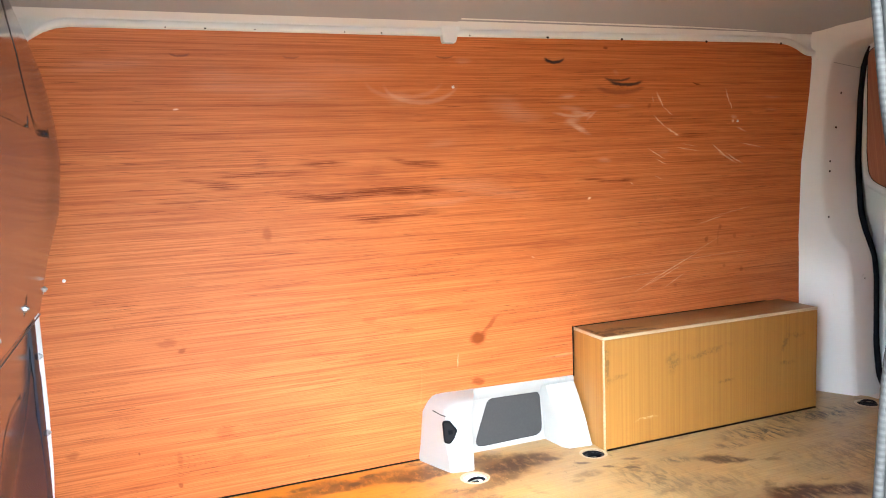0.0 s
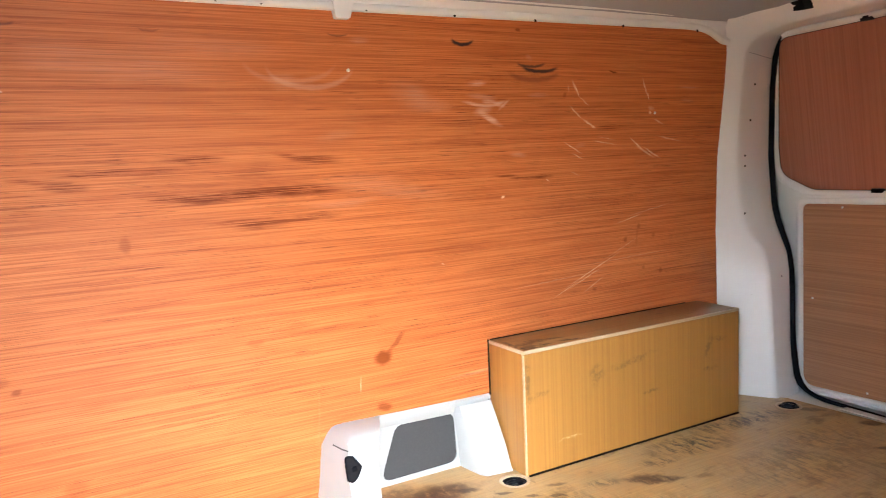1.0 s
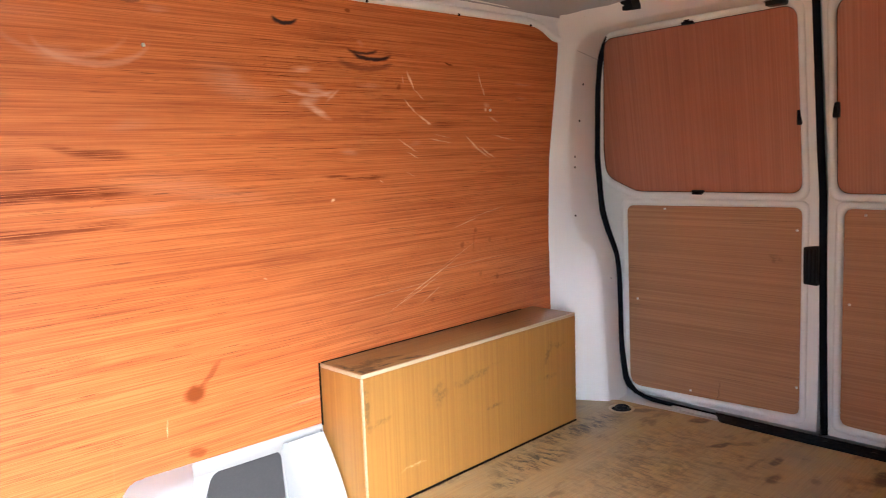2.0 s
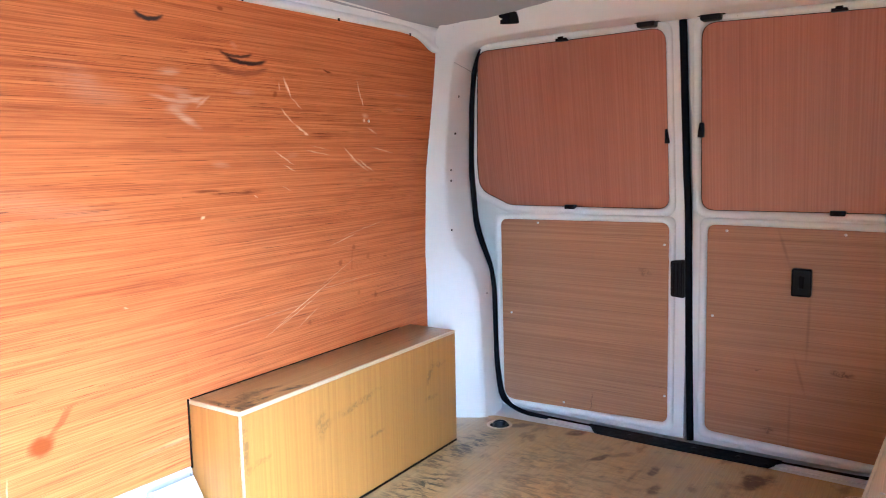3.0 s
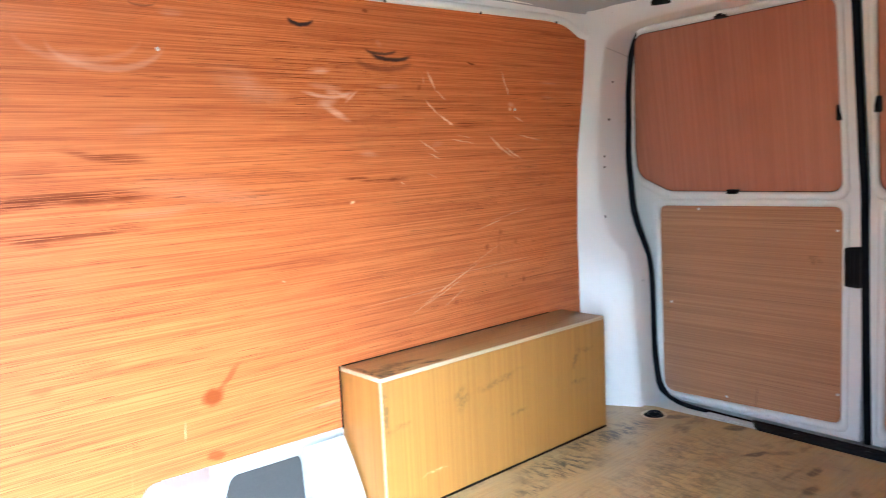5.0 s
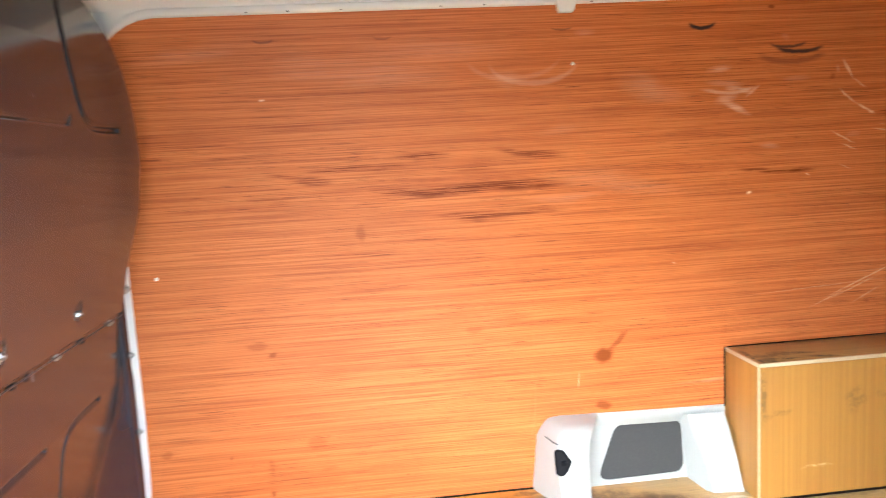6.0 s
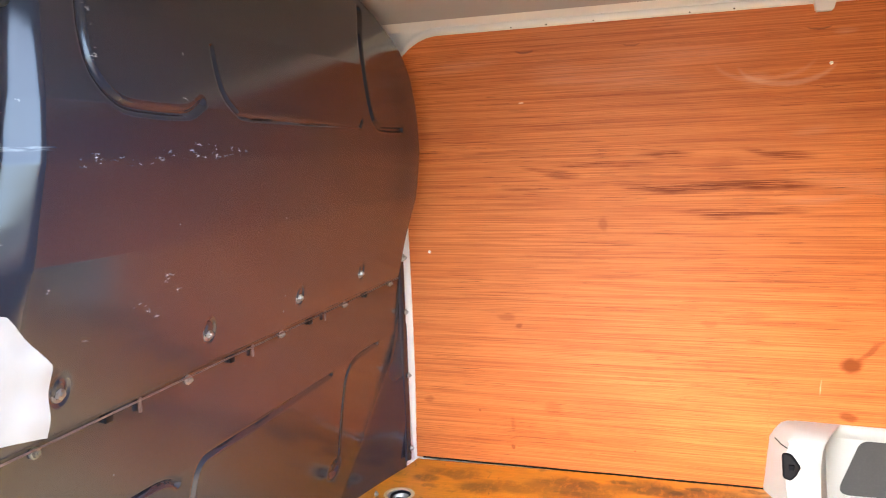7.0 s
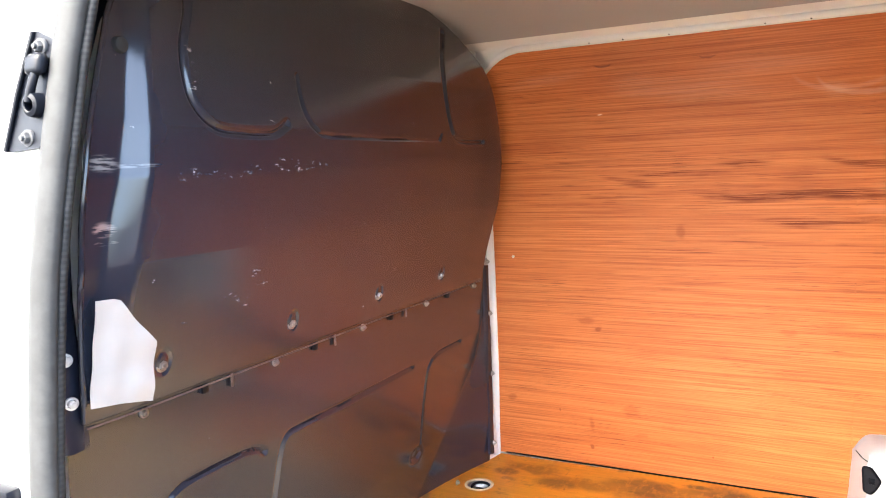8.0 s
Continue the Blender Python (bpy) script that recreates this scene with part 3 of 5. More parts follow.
def seal_material():
    """Weathered grey rubber with fine cross ribs."""
    n = Nodes("grey_ribbed_rubber")
    wave = n.add("ShaderNodeTexWave")
    wave.bands_direction, wave.inputs["Scale"].default_value = "Z", 38.0
    n.link(n.coord, wave.inputs["Vector"])
    f = n.noise(n.mapped((30, 30, 30)), 1, 4, 0.6)
    c = n.mix(n.span(f, 0.3, 0.7), (0.020, 0.021, 0.022), (0.034, 0.035, 0.036))
    c = n.mix(n.span(wave.outputs["Fac"], 0.3, 0.7, 0.0, 0.5), c, (0.010, 0.010, 0.012))
    return n.done(c, 0.65, 0.0, wave.outputs["Fac"], 0.3, 0.0015, spec=0.2)


SEAL_RIBBED = seal_material()
SEAL_GREY = plain("grey_rubber", (0.038, 0.039, 0.040), 0.7, 0.0, 0.2, 30.0, 0.2)
GROUND = ground_material()


# ---- building helpers ----
def finish(bm, sharp=38.0):
    bmesh.ops.recalc_face_normals(bm, faces=bm.faces)
    for f in bm.faces:
        f.smooth = True
    for e in bm.edges:
        if len(e.link_faces) == 2 and e.calc_face_angle(0) > radians(sharp):
            e.smooth = False
    return bm


def part(name, bm, material, parent=None, label="", sharp=38.0):
    """Links a bmesh as one mesh object, under a thing or a part where one is given."""
    finish(bm, sharp)
    me = bpy.data.meshes.new(name)
    bm.to_mesh(me)
    bm.free()
    me.materials.append(material)
    ob = new(name, me)
    if parent is not None:
        ob.parent = parent
    return tagged(ob, label)


def twin(name, ob, m, parent=None):
    """Another object on the same mesh."""
    o = new(name, ob.data)
    o.parent, o.matrix_basis = parent, m
    return o


def thing(name, label, category, group="", kind="", at=(0, 0, 0)):
    ob = new(name)
    ob.empty_display_size = 0.05
    ob.location = at
    return tagged(ob, label, category, group, kind)


def structure(name, bm, material, label, category, sharp=38.0):
    return tagged(part(name, bm, material, None, "", sharp), label, category, "", "structure")


def block(lo, hi, bevel=0.003, seg=2):
    bm = bmesh.new()
    bmesh.ops.create_cube(bm, size=1)
    for v in bm.verts:
        v.co = Vector((lo[i] + (v.co[i] + 0.5) * (hi[i] - lo[i]) for i in range(3)))
    if bevel:
        bmesh.ops.bevel(bm, geom=bm.edges[:], offset=bevel, segments=seg, affect="EDGES", profile=0.5)
    return bm


def loft(rows, bm=None, closed=False):
    """Quads between rows of points."""
    bm = bm or bmesh.new()
    grid = [[bm.verts.new(p) for p in row] for row in rows]
    for a, b in zip(grid, grid[1:]):
        k = len(a)
        for i in range(k if closed else k - 1):
            bm.faces.new((a[i], a[(i + 1) % k], b[(i + 1) % k], b[i]))
    return bm


def sheet(rows, push):
    """A sheet with thickness: rows of points, and the way from its face to its back."""
    push = Vector(push)
    front = [[Vector(p) for p in row] for row in rows]
    bm = bmesh.new()
    f = [[bm.verts.new(p) for p in row] for row in front]
    b = [[bm.verts.new(p + push) for p in row] for row in front]
    for g, flip in ((f, False), (b, True)):
        for r, s in zip(g, g[1:]):
            for i in range(len(r) - 1):
                q = (r[i], r[i + 1], s[i + 1], s[i])
                bm.faces.new(q[::-1] if flip else q)
    rim_f = f[0] + [r[-1] for r in f[1:-1]] + f[-1][::-1] + [r[0] for r in f[-2:0:-1]]
    rim_b = b[0] + [r[-1] for r in b[1:-1]] + b[-1][::-1] + [r[0] for r in b[-2:0:-1]]
    for i in range(len(rim_f)):
        j = (i + 1) % len(rim_f)
        bm.faces.new((rim_f[i], rim_b[i], rim_b[j], rim_f[j]))
    return bm


def rounded(points, radii, seg=7):
    """A polygon in the plane with rounded corners."""
    out, k = [], len(points)
    radii = radii if isinstance(radii, (list, tuple)) else [radii] * k
    for i, r in enumerate(radii):
        p, a, b = (Vector(points[j % k]) for j in (i, i - 1, i + 1))
        u, w = (a - p).normalized(), (b - p).normalized()
        half = u.angle(w) / 2
        t = min(r / max(math.tan(half), 0.05), 0.48 * (a - p).length, 0.48 * (b - p).length)
        for s in range(seg + 1):
            q = s / seg
            out.append(tuple((1 - q) ** 2 * (p + u * t) + 2 * q * (1 - q) * p + q * q * (p + w * t)))
    return out


def dense(loop, step=0.05):
    out = []
    for i, p in enumerate(loop):
        q = loop[(i + 1) % len(loop)]
        n = max(1, int(math.dist(p, q) / step))
        out += [(p[0] + (q[0] - p[0]) * s / n, p[1] + (q[1] - p[1]) * s / n) for s in range(n)]
    return out


def plate(loops, place, push):
    """A plate with holes: the first loop is its outline, the others holes; place gives the front's points, push the way to its back."""
    push = Vector(push)
    tmp = bmesh.new()
    rings = []
    for loop in loops:
        vs = [tmp.verts.new((a, b, 0)) for a, b in loop]
        rings.append(vs)
        for i in range(len(vs)):
            tmp.edges.new((vs[i], vs[(i + 1) % len(vs)]))
    bmesh.ops.triangle_fill(tmp, use_beauty=True, use_dissolve=False, edges=tmp.edges[:])
    tmp.verts.index_update()
    bm = bmesh.new()
    front = {v: bm.verts.new(place(v.co.x, v.co.y)) for v in tmp.verts}
    back = {v: bm.verts.new(front[v].co + push) for v in tmp.verts}
    for f in tmp.faces:
        bm.faces.new([front[v] for v in f.verts])
        bm.faces.new([back[v] for v in reversed(f.verts)])
    for vs in rings:
        for i in range(len(vs)):
            a, b = vs[i], vs[(i + 1) % len(vs)]
            bm.faces.new((front[a], front[b], back[b], back[a]))
    tmp.free()
    return bm


def tube(path, radius, seg=10, closed=False, flat=1.0, up=(0, 0, 1)):
    """A rod along points; flat squeezes its section."""
    path = [Vector(p) for p in path]
    rows, k = [], len(path)
    up = Vector(up)
    for i, p in enumerate(path):
        a, b = (path[i - 1], path[(i + 1) % k]) if closed else (path[max(i - 1, 0)], path[min(i + 1, k - 1)])
        d = (b - a).normalized()
        side = d.cross(up)
        side = (side if side.length > 1e-3 else d.cross(Vector((1, 0.1, 0)))).normalized()
        top = side.cross(d).normalized()
        r = radius[i] if isinstance(radius, list) else radius
        rows.append([p + side * math.cos(t) * r + top * math.sin(t) * r * flat for t in (2 * math.pi * j / seg for j in range(seg))])
    if closed:
        rows.append(rows[0])
    bm = loft(rows, closed=True)
    if not closed:
        for row in (bm.verts[:seg], bm.verts[-seg:]):
            bm.faces.new(row)
    else:
        bmesh.ops.remove_doubles(bm, verts=bm.verts, dist=1e-5)
    return bm


def lathe(profile, seg=24):
    """A turned body round z: (radius, height) points."""
    rows = [[(r * math.cos(2 * math.pi * j / seg), r * math.sin(2 * math.pi * j / seg), h) for j in range(seg)] for r, h in profile]
    bm = loft(rows, closed=True)
    bmesh.ops.remove_doubles(bm, verts=bm.verts, dist=1e-6)
    return bm


def smooth01(t):
    t = np.clip(t, 0, 1)
    return t * t * (3 - 2 * t)


# ---- the van's section ----
CENTRE = 0.861
WALL_Z = [0.0, 0.08, 0.2, 0.35, 0.5, 0.65, 0.8, 0.9, 1.0, 1.1, 1.2, 1.3, 1.38, 1.45]
WALL_Y = [1.752, 1.735, 1.720, 1.714, 1.712, 1.709, 1.702, 1.695, 1.682, 1.666, 1.648, 1.626, 1.604, 1.582]


def wall_y(z):
    """The inner face of the far side's lining at a height."""
    return float(np.interp(z, np.array(WALL_Z), np.array(WALL_Y)))


def near_y(z):
    """The same on the sliding door's side."""
    return 2 * CENTRE - wall_y(max(z, 0.3))


def lining_top(x):
    """The lining's upper edge, rounded off at the bulkhead and at the rear pillar."""
    if x < 0.10:
        return 1.3785 - 0.055 * ((0.10 - x) / 0.12) ** 2
    return float(np.interp(x, [0.10, 1.1, 1.3, 2.1, 2.42, 2.47, 2.51, 2.545, 2.575, 2.60, 2.64], [1.3795, 1.3795, 1.381, 1.386, 1.388, 1.384, 1.376, 1.363, 1.350, 1.345, 1.343]))


def lining_low(x):
    """The lower edge: cut out over the moulded pillar foot."""
    if not 1.040 < x < 1.62:
        return 0.0
    return 0.175 + 0.053 * math.sin(1.5708 * (x - 1.04) / 0.045) if x < 1.085 else 0.228 - 0.024 * (x - 1.085)


def lining_end(z):
    """Where the lining meets the white rear pillar."""
    return float(np.interp(z, [0.0, 0.20, 0.476, 0.64, 0.935, 1.20, 1.30, 1.345], [2.706, 2.696, 2.678, 2.670, 2.660, 2.650, 2.636, 2.630]))


def rear_x(z):
    """The rear doors' inner face: upright below the belt, leaning in above."""
    return 3.035 - max(0.0, z - 0.785) * 0.175


# ---- the large structure ----
structure("ground", loft([[(x, y, -0.55) for x in (-60, -6, 0, 3, 9, 60)] for y in (-60, -8, -3, 0, 3, 8, 60)]), GROUND, "grey asphalt yard under the parked van", "ground")

RINGS = [(1.14, 1.535), (1.573, 1.53), (2.775, 1.468), (-0.022, 1.468), (2.745, 0.30)]
outline = [(-0.056, 1.735), (1.0, 1.758), (2.735, 1.735), (2.765, 1.66), (2.852, 1.525), (2.872, 1.16), (2.866, 0.861), (2.866, 0.56), (2.852, 0.20), (2.765, 0.06), (2.70, 0.0), (0.98, 0.0), (0.0, 0.0), (-0.15, 0.10), (-0.157, 0.50), (-0.157, 1.30), (-0.144, 1.414), (-0.080, 1.627)]
holes = [[(x + 0.040 * math.cos(2 * math.pi * i / 24), y + 0.040 * math.sin(2 * math.pi * i / 24)) for i in range(24)] for x, y in RINGS]
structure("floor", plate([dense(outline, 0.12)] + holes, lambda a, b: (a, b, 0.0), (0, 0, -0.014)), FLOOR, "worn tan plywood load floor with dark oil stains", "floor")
structure("floor_pan", block((-0.42, -0.02, -0.060), (3.13, 1.82, -0.045), 0.002), WHITE, "white painted steel floor pan under the plywood", "floor")
front_edge = [(-0.165, 0.05), (-0.167, 0.50), (-0.167, 1.30), (-0.154, 1.420), (-0.088, 1.634), (-0.068, 1.712)]
structure("trim_floor_edge", tube([(x, y, 0.0) for x, y in front_edge], 0.008, 8), WHITE, "white edging strip along the floor by the bulkhead", "trim")
structure("trim_floor_joint", tube([(-0.04 + i * 0.108, wall_y(0) - 0.004 + 0.0015 * math.sin(i * 2.3), 0.002) for i in range(11)], 0.0028, 6), DARKGAP, "dark joint between the side lining and the floor", "trim")

xs = [-0.075, -0.05, -0.02, 0.01, 0.04, 0.07, 0.10] + [0.10 + 0.08 * i for i in range(1, 12)] + [1.020, 1.036, 1.0405, 1.046, 1.053, 1.062, 1.072, 1.085, 1.10] + [1.14 + 0.08 * i for i in range(6)] + [1.600, 1.617, 1.623] + [1.66 + 0.08 * i for i in range(11)] + [2.47, 2.50, 2.53, 2.56, 2.60, 2.63, 2.66, 2.70]
rows = []
for s in range(27):
    q = s / 26
    row = []
    for x in xs:
        low = lining_low(x)
        z = low + q * (lining_top(x) - low)
        x_in = min(x, lining_end(z)) if x > 2.5 else x
        row.append((x_in, wall_y(z) + 0.002 * math.sin(3.1 * x + 2 * z), z))
    rows.append(row)
structure("wall_left", sheet(rows, (0, 0.007, 0)), LINING, "red-brown plywood side lining, scuffed, stained and scratched", "wall lining")
structure("wall_left_skin", sheet([[(x, wall_y(z) + 0.035, z) for x in (-0.42, 1.0, 2.0, 2.75, 3.13)] for z in (-0.03, 0.2, 0.5, 0.8, 1.0, 1.2, 1.3, 1.40)], (0, 0.012, 0)), WHITE, "white painted steel body side behind the lining", "wall")

rows = []
for i in range(12):
    z = 1.372 * i / 11
    rows.append([(x, near_y(z), z) for x in (1.30, 1.6, 2.0, 2.4, 2.70)])
structure("wall_right", sheet(rows, (0, -0.007, 0)), LINING, "red-brown plywood lining behind the sliding door", "wall lining")


def rail(side):
    """The white cant rail along the top of one side: a lip over the lining, a slope and a flange under the roof lining."""
    rows = []
    for x in [-0.12, -0.05, -0.02, 0.01, 0.04, 0.07, 0.10, 0.2] + [0.3 + 0.1 * i for i in range(22)] + [2.45, 2.48, 2.50, 2.52, 2.54, 2.56, 2.58, 2.60, 2.618]:
        low = lining_top(x)
        y0 = wall_y(low)
        out = 0.03 * float(smooth01((x - 1.9) / 0.6))
        row = [(y0 + 0.02, low - 0.012), (y0 - 0.008, low - 0.012), (y0 - 0.014, low - 0.008), (y0 - 0.015, low + 0.004), (y0 - 0.011, low + 0.008), (y0 - 0.015, max(low + 0.012, 1.385)), (1.580, max(low + 0.0125, 1.392)), (1.556 + 0.6 * out, 1.4035), (1.545 + out, 1.4065), (1.535 + out, 1.4085), (1.53 + out, 1.43)]
        rows.append([(x, y if side > 0 else 2 * CENTRE - y, z) for y, z in row])
    return loft(rows)


structure("trim_rail_left", rail(1), WHITE, "white painted cant rail above the lining", "trim", 60)
structure("trim_rail_right", rail(-1), WHITE, "white painted cant rail above the sliding door", "trim", 60)
tab = [(1.100, 1.398), (1.104, 1.385), (1.112, 1.352), (1.116, 1.347), (1.150, 1.347), (1.154, 1.352), (1.160, 1.385), (1.166, 1.398)]
structure("trim_rail_tab", sheet([[(x, wall_y(z) - 0.022, z) for x, z in tab[:4]], [(x, wall_y(z) - 0.022, z) for x, z in tab[:3:-1]]], (0, 0.02, 0)), WHITE, "white steel tab of the roof bow over the lining", "trim")


def roof_z(y):
    u = min(abs(y - CENTRE) / 0.69, 1.0)
    return 1.4625 - 0.0545 * u ** 5


rows = []
for x in [-0.15, 0.3, 0.8, 1.12, 1.145, 1.1478, 1.1482, 1.151, 1.18, 1.6, 2.0, 2.4, 2.60, 2.67, 2.74]:
    fore = x <= 1.148
    rows.append([(x, y, roof_z(y) - (0.008 if fore else 0.004)) for y in [CENTRE + (0.716 if fore else 0.69 + 0.03 * float(smooth01((x - 1.9) / 0.6))) * k / 16 for k in range(-16, 17)]])
structure("ceiling", sheet(rows, (0, 0, 0.01)), CEILING, "grey roof lining in two sheets with a cross seam", "ceiling", 60)
structure("roof", sheet([[(x, CENTRE + 0.86 * k / 6, 1.55 - 0.05 * (k / 6) ** 2) for k in range(-6, 7)] for x in (-0.42, 1.0, 2.0, 3.135)], (0, 0, 0.01)), WHITE, "white painted steel roof skin", "roof")

# unseen plate, added so that no light comes in from the cab end
structure("wall_front", block((-0.42, -0.04, -0.06), (-0.405, 1.80, 1.53), 0.002), PLASTIC, "dark plate added behind the bulkhead to close off the unseen cab", "wall")

# rear frame: outer edge at lining and roof, fold, and edge at the door seal, from the floor up and over
OUT = [(2.70, 1.746, -0.012), (2.69, 1.722, 0.20), (2.672, 1.710, 0.476), (2.668, 1.708, 0.579), (2.664, 1.707, 0.64), (2.662, 1.703, 0.723), (2.652, 1.688, 0.935), (2.640, 1.644, 1.20), (2.626, 1.623, 1.30), (2.612, 1.611, 1.345), (2.575, 1.584, 1.390), (2.545, 1.550, 1.4070), (2.590, 1.507, 1.4215), (2.662, 1.445, 1.4390), (2.688, 1.37, 1.4495), (2.660, 1.26, 1.4575), (2.60, 1.08, 1.4605), (2.575, CENTRE, 1.461)]
FOLD = [(2.814, 1.546, -0.012), (2.792, 1.545, 0.20), (2.782, 1.556, 0.476), (2.812, 1.606, 0.579), (2.785, 1.655, 0.64), (2.752, 1.664, 0.723), (2.724, 1.655, 0.935), (2.697, 1.613, 1.20), (2.700, 1.597, 1.31), (2.710, 1.583, 1.340), (2.720, 1.555, 1.361), (2.730, 1.514, 1.374), (2.740, 1.46, 1.381), (2.745, 1.388, 1.387), (2.750, 1.30, 1.391), (2.755, 1.18, 1.395), (2.757, 1.05, 1.398), (2.758, CENTRE, 1.399)]
EDGE = [(2.955, 1.560, -0.012), (2.955, 1.585, 0.20), (2.955, 1.592, 0.476), (2.955, 1.603, 0.555), (2.955, 1.640, 0.64), (2.955, 1.668, 0.72), (2.955, 1.688, 0.935), (2.945, 1.676, 1.20), (2.94, 1.662, 1.30), (2.932, 1.640, 1.358), (2.925, 1.622, 1.380), (2.922, 1.598, 1.390), (2.920, 1.55, 1.395), (2.920, 1.46, 1.398), (2.920, 1.35, 1.401), (2.920, 1.20, 1.403), (2.920, 1.05, 1.403), (2.920, CENTRE, 1.402)]


def between(a, b, t):
    return Vector(a) * (1 - t) + Vector(b) * t


def both(loop):
    return [Vector(p) for p in loop] + [Vector((p[0], 2 * CENTRE - p[1], p[2])) for p in loop[-2::-1]]


lines = [both(OUT), both([between(a, b, 0.5) for a, b in zip(OUT, FOLD)]), both([between(a, b, 0.90) for a, b in zip(OUT, FOLD)]), both([between(between(a, b, 0.97), between(b, c, 0.04), 0.5) for a, b, c in zip(OUT, FOLD, EDGE)]), both([between(b, c, 0.09) for b, c in zip(FOLD, EDGE)]), both([between(b, c, 0.5) for b, c in zip(FOLD, EDGE)]), both(EDGE), both([(x + 0.03, y + 0.012, z + 0.004) for x, y, z in EDGE])]
structure("wall_rear", loft(lines), WHITE, "white painted steel rear pillars and header round the doors", "wall", 70)
structure("wall_rear_skin", plate([dense([(-0.06, -0.1), (1.79, -0.1), (1.79, 0.7), (1.70, 1.55), (0.02, 1.55), (-0.06, 0.7)], 0.2)], lambda a, b: (3.125, a, b), (0.01, 0, 0)), WHITE, "white painted steel tail of the van", "wall")
for x, z in ((2.800, 1.199), (2.790, 1.066), (2.775, 0.934), (2.775, 0.895), (2.775, 0.713)):
    h = lathe([(0, 0.0010), (0.0042, 0.0010), (0.0042, -0.002)], 10)
    o = part("plug_hole", h, PLASTIC)
    f = [float(np.interp(z, [p[2] for p in FOLD[4:10]], [p[k] for p in FOLD[4:10]])) for k in (0, 1)]
    e = [float(np.interp(z, [p[2] for p in EDGE[4:10]], [p[k] for p in EDGE[4:10]])) for k in (0, 1)]
    o.matrix_basis = pose(x, f[1] + (e[1] - f[1]) * (x - f[0]) / (e[0] - f[0]) - 0.001, z, 90, 0, 10)
    tagged(o, "small black hole in the white rear pillar", "hole", "pillar holes", "structure")
bolt = part("pillar_bolt", lathe([(0, 0.003), (0.004, 0.003), (0.005, 0.001), (0.012, 0.001), (0.016, 0.0005), (0.017, -0.002)], 18), WHITE)
bolt.matrix_basis = pose(2.870, 1.574, 0.468, 90, 0, 14)
tagged(bolt, "small white plug with a dark centre in the rear pillar", "plug", "", "structure")
part("plug_centre", lathe([(0, 0.0042), (0.0030, 0.0040), (0.0034, 0.002)], 12), PLASTIC, bolt, "dark centre")

a, b = Vector(FOLD[8]), Vector(EDGE[8])
structure("trim_pillar_seam", tube([a.lerp(b, t) + Vector((-0.0002, -0.0006, -0.004 * t)) for t in (0.05, 0.3, 0.6, 0.95)], 0.0009, 6), CEILING, "thin grey weld seam across the white rear pillar", "seam")

# sill under the rear doors
structure("sill_rear", loft([[(2.862, y, -0.008), (2.90, y, -0.012), (2.955, y, -0.016), (2.965, y, -0.03), (3.00, y, -0.034), (3.05, y, -0.034)] for y in (1.60, 1.4, 1.2, 0.86, 0.5, 0.3, 0.12)]), WHITE, "white painted steel sill under the rear doors", "sill")
structure("trim_sill_strip", sheet([[(2.868, 1.128, 0.003), (2.864, 0.99, 0.003), (2.862, 0.86, 0.003), (2.864, 0.58, 0.003)], [(2.945, 1.185, 0.003), (2.945, 0.99, 0.003), (2.945, 0.86, 0.003), (2.945, 0.535, 0.003)]], (0, 0, -0.012)), RUBBER, "black rubber tread strip on the rear sill", "trim")
for y in (1.02, 0.80, 0.66):
    s = part("strip_rivet", lathe([(0, 0.003), (0.006, 0.002), (0.009, 0)], 12), PLASTIC)
    s.matrix_basis = pose(2.905, y, 0.003)
    tagged(s, "black rivet in the rubber tread strip", "rivet", "strip rivets", "structure")


# ---- sliding door opening ----
def front_x(z):
    return 0.014 + (z - 0.625) * 0.08


def jamb_y(x, z):
    """The plane of the door seal: it lies deeper at the rear jamb."""
    return near_y(z) + 0.072 * float(smooth01((x - 0.3) / 0.5)) * (1 - float(smooth01((x - 1.12) / 0.2)))


def bowed(loop):
    """The outline of the door hole with its bowed rear edge."""
    return [(x + (0.028 * math.exp(-(((z - 0.87) / 0.11) ** 2)) if x > 0.9 else 0.0), z) for x, z in loop]


opening = bowed(dense(rounded([(front_x(-0.03), -0.03), (1.060 - 0.049, -0.03), (1.060 + 0.055, 1.36), (front_x(1.36), 1.36)], [0.05, 0.05, 0.14, 0.06], 8), 0.03))
skin = [(-1.1, -0.32), (3.13, -0.32), (3.13, 0.5), (3.13, 1.0), (3.13, 1.44), (-0.45, 1.44), (-0.9, 1.0), (-1.1, 0.5)]
structure("wall_right_skin", plate([dense(skin, 0.08), dense(opening[::-1], 0.04)], lambda a, b: (a, jamb_y(a, b) - 0.028, b), (0, 0.016, 0)), WHITE, "white painted body side with the open sliding door hole", "wall", 50)
loop = dense(opening, 0.03)
structure("trim_door_seal", tube([(x, jamb_y(x, z) - 0.022, z) for x, z in loop], 0.024, 12, True, 0.62, (0, 1, 0)), SEAL_GREY, "grey rubber seal round the sliding door opening", "seal", 60)
inner = bowed(dense(rounded([(front_x(-0.03) + 0.012, -0.02), (1.011 - 0.022, -0.02), (1.115 - 0.022, 1.34), (front_x(1.36) + 0.022, 1.34)], [0.05, 0.05, 0.14, 0.05], 8), 0.03))
structure("trim_door_seal_lip", tube([(x, jamb_y(x, z) - 0.010, z) for x, z in inner], 0.0065, 8, True, 1.0, (0, 1, 0)), SEAL_RIBBED, "ribbed grey inner lip of the rubber door seal", "seal", 60)
structure("door_step", block((-0.05, -0.07, -0.33), (1.0, 0.0, -0.05), 0.01), PLASTIC, "black plastic entry step under the sliding door", "step")
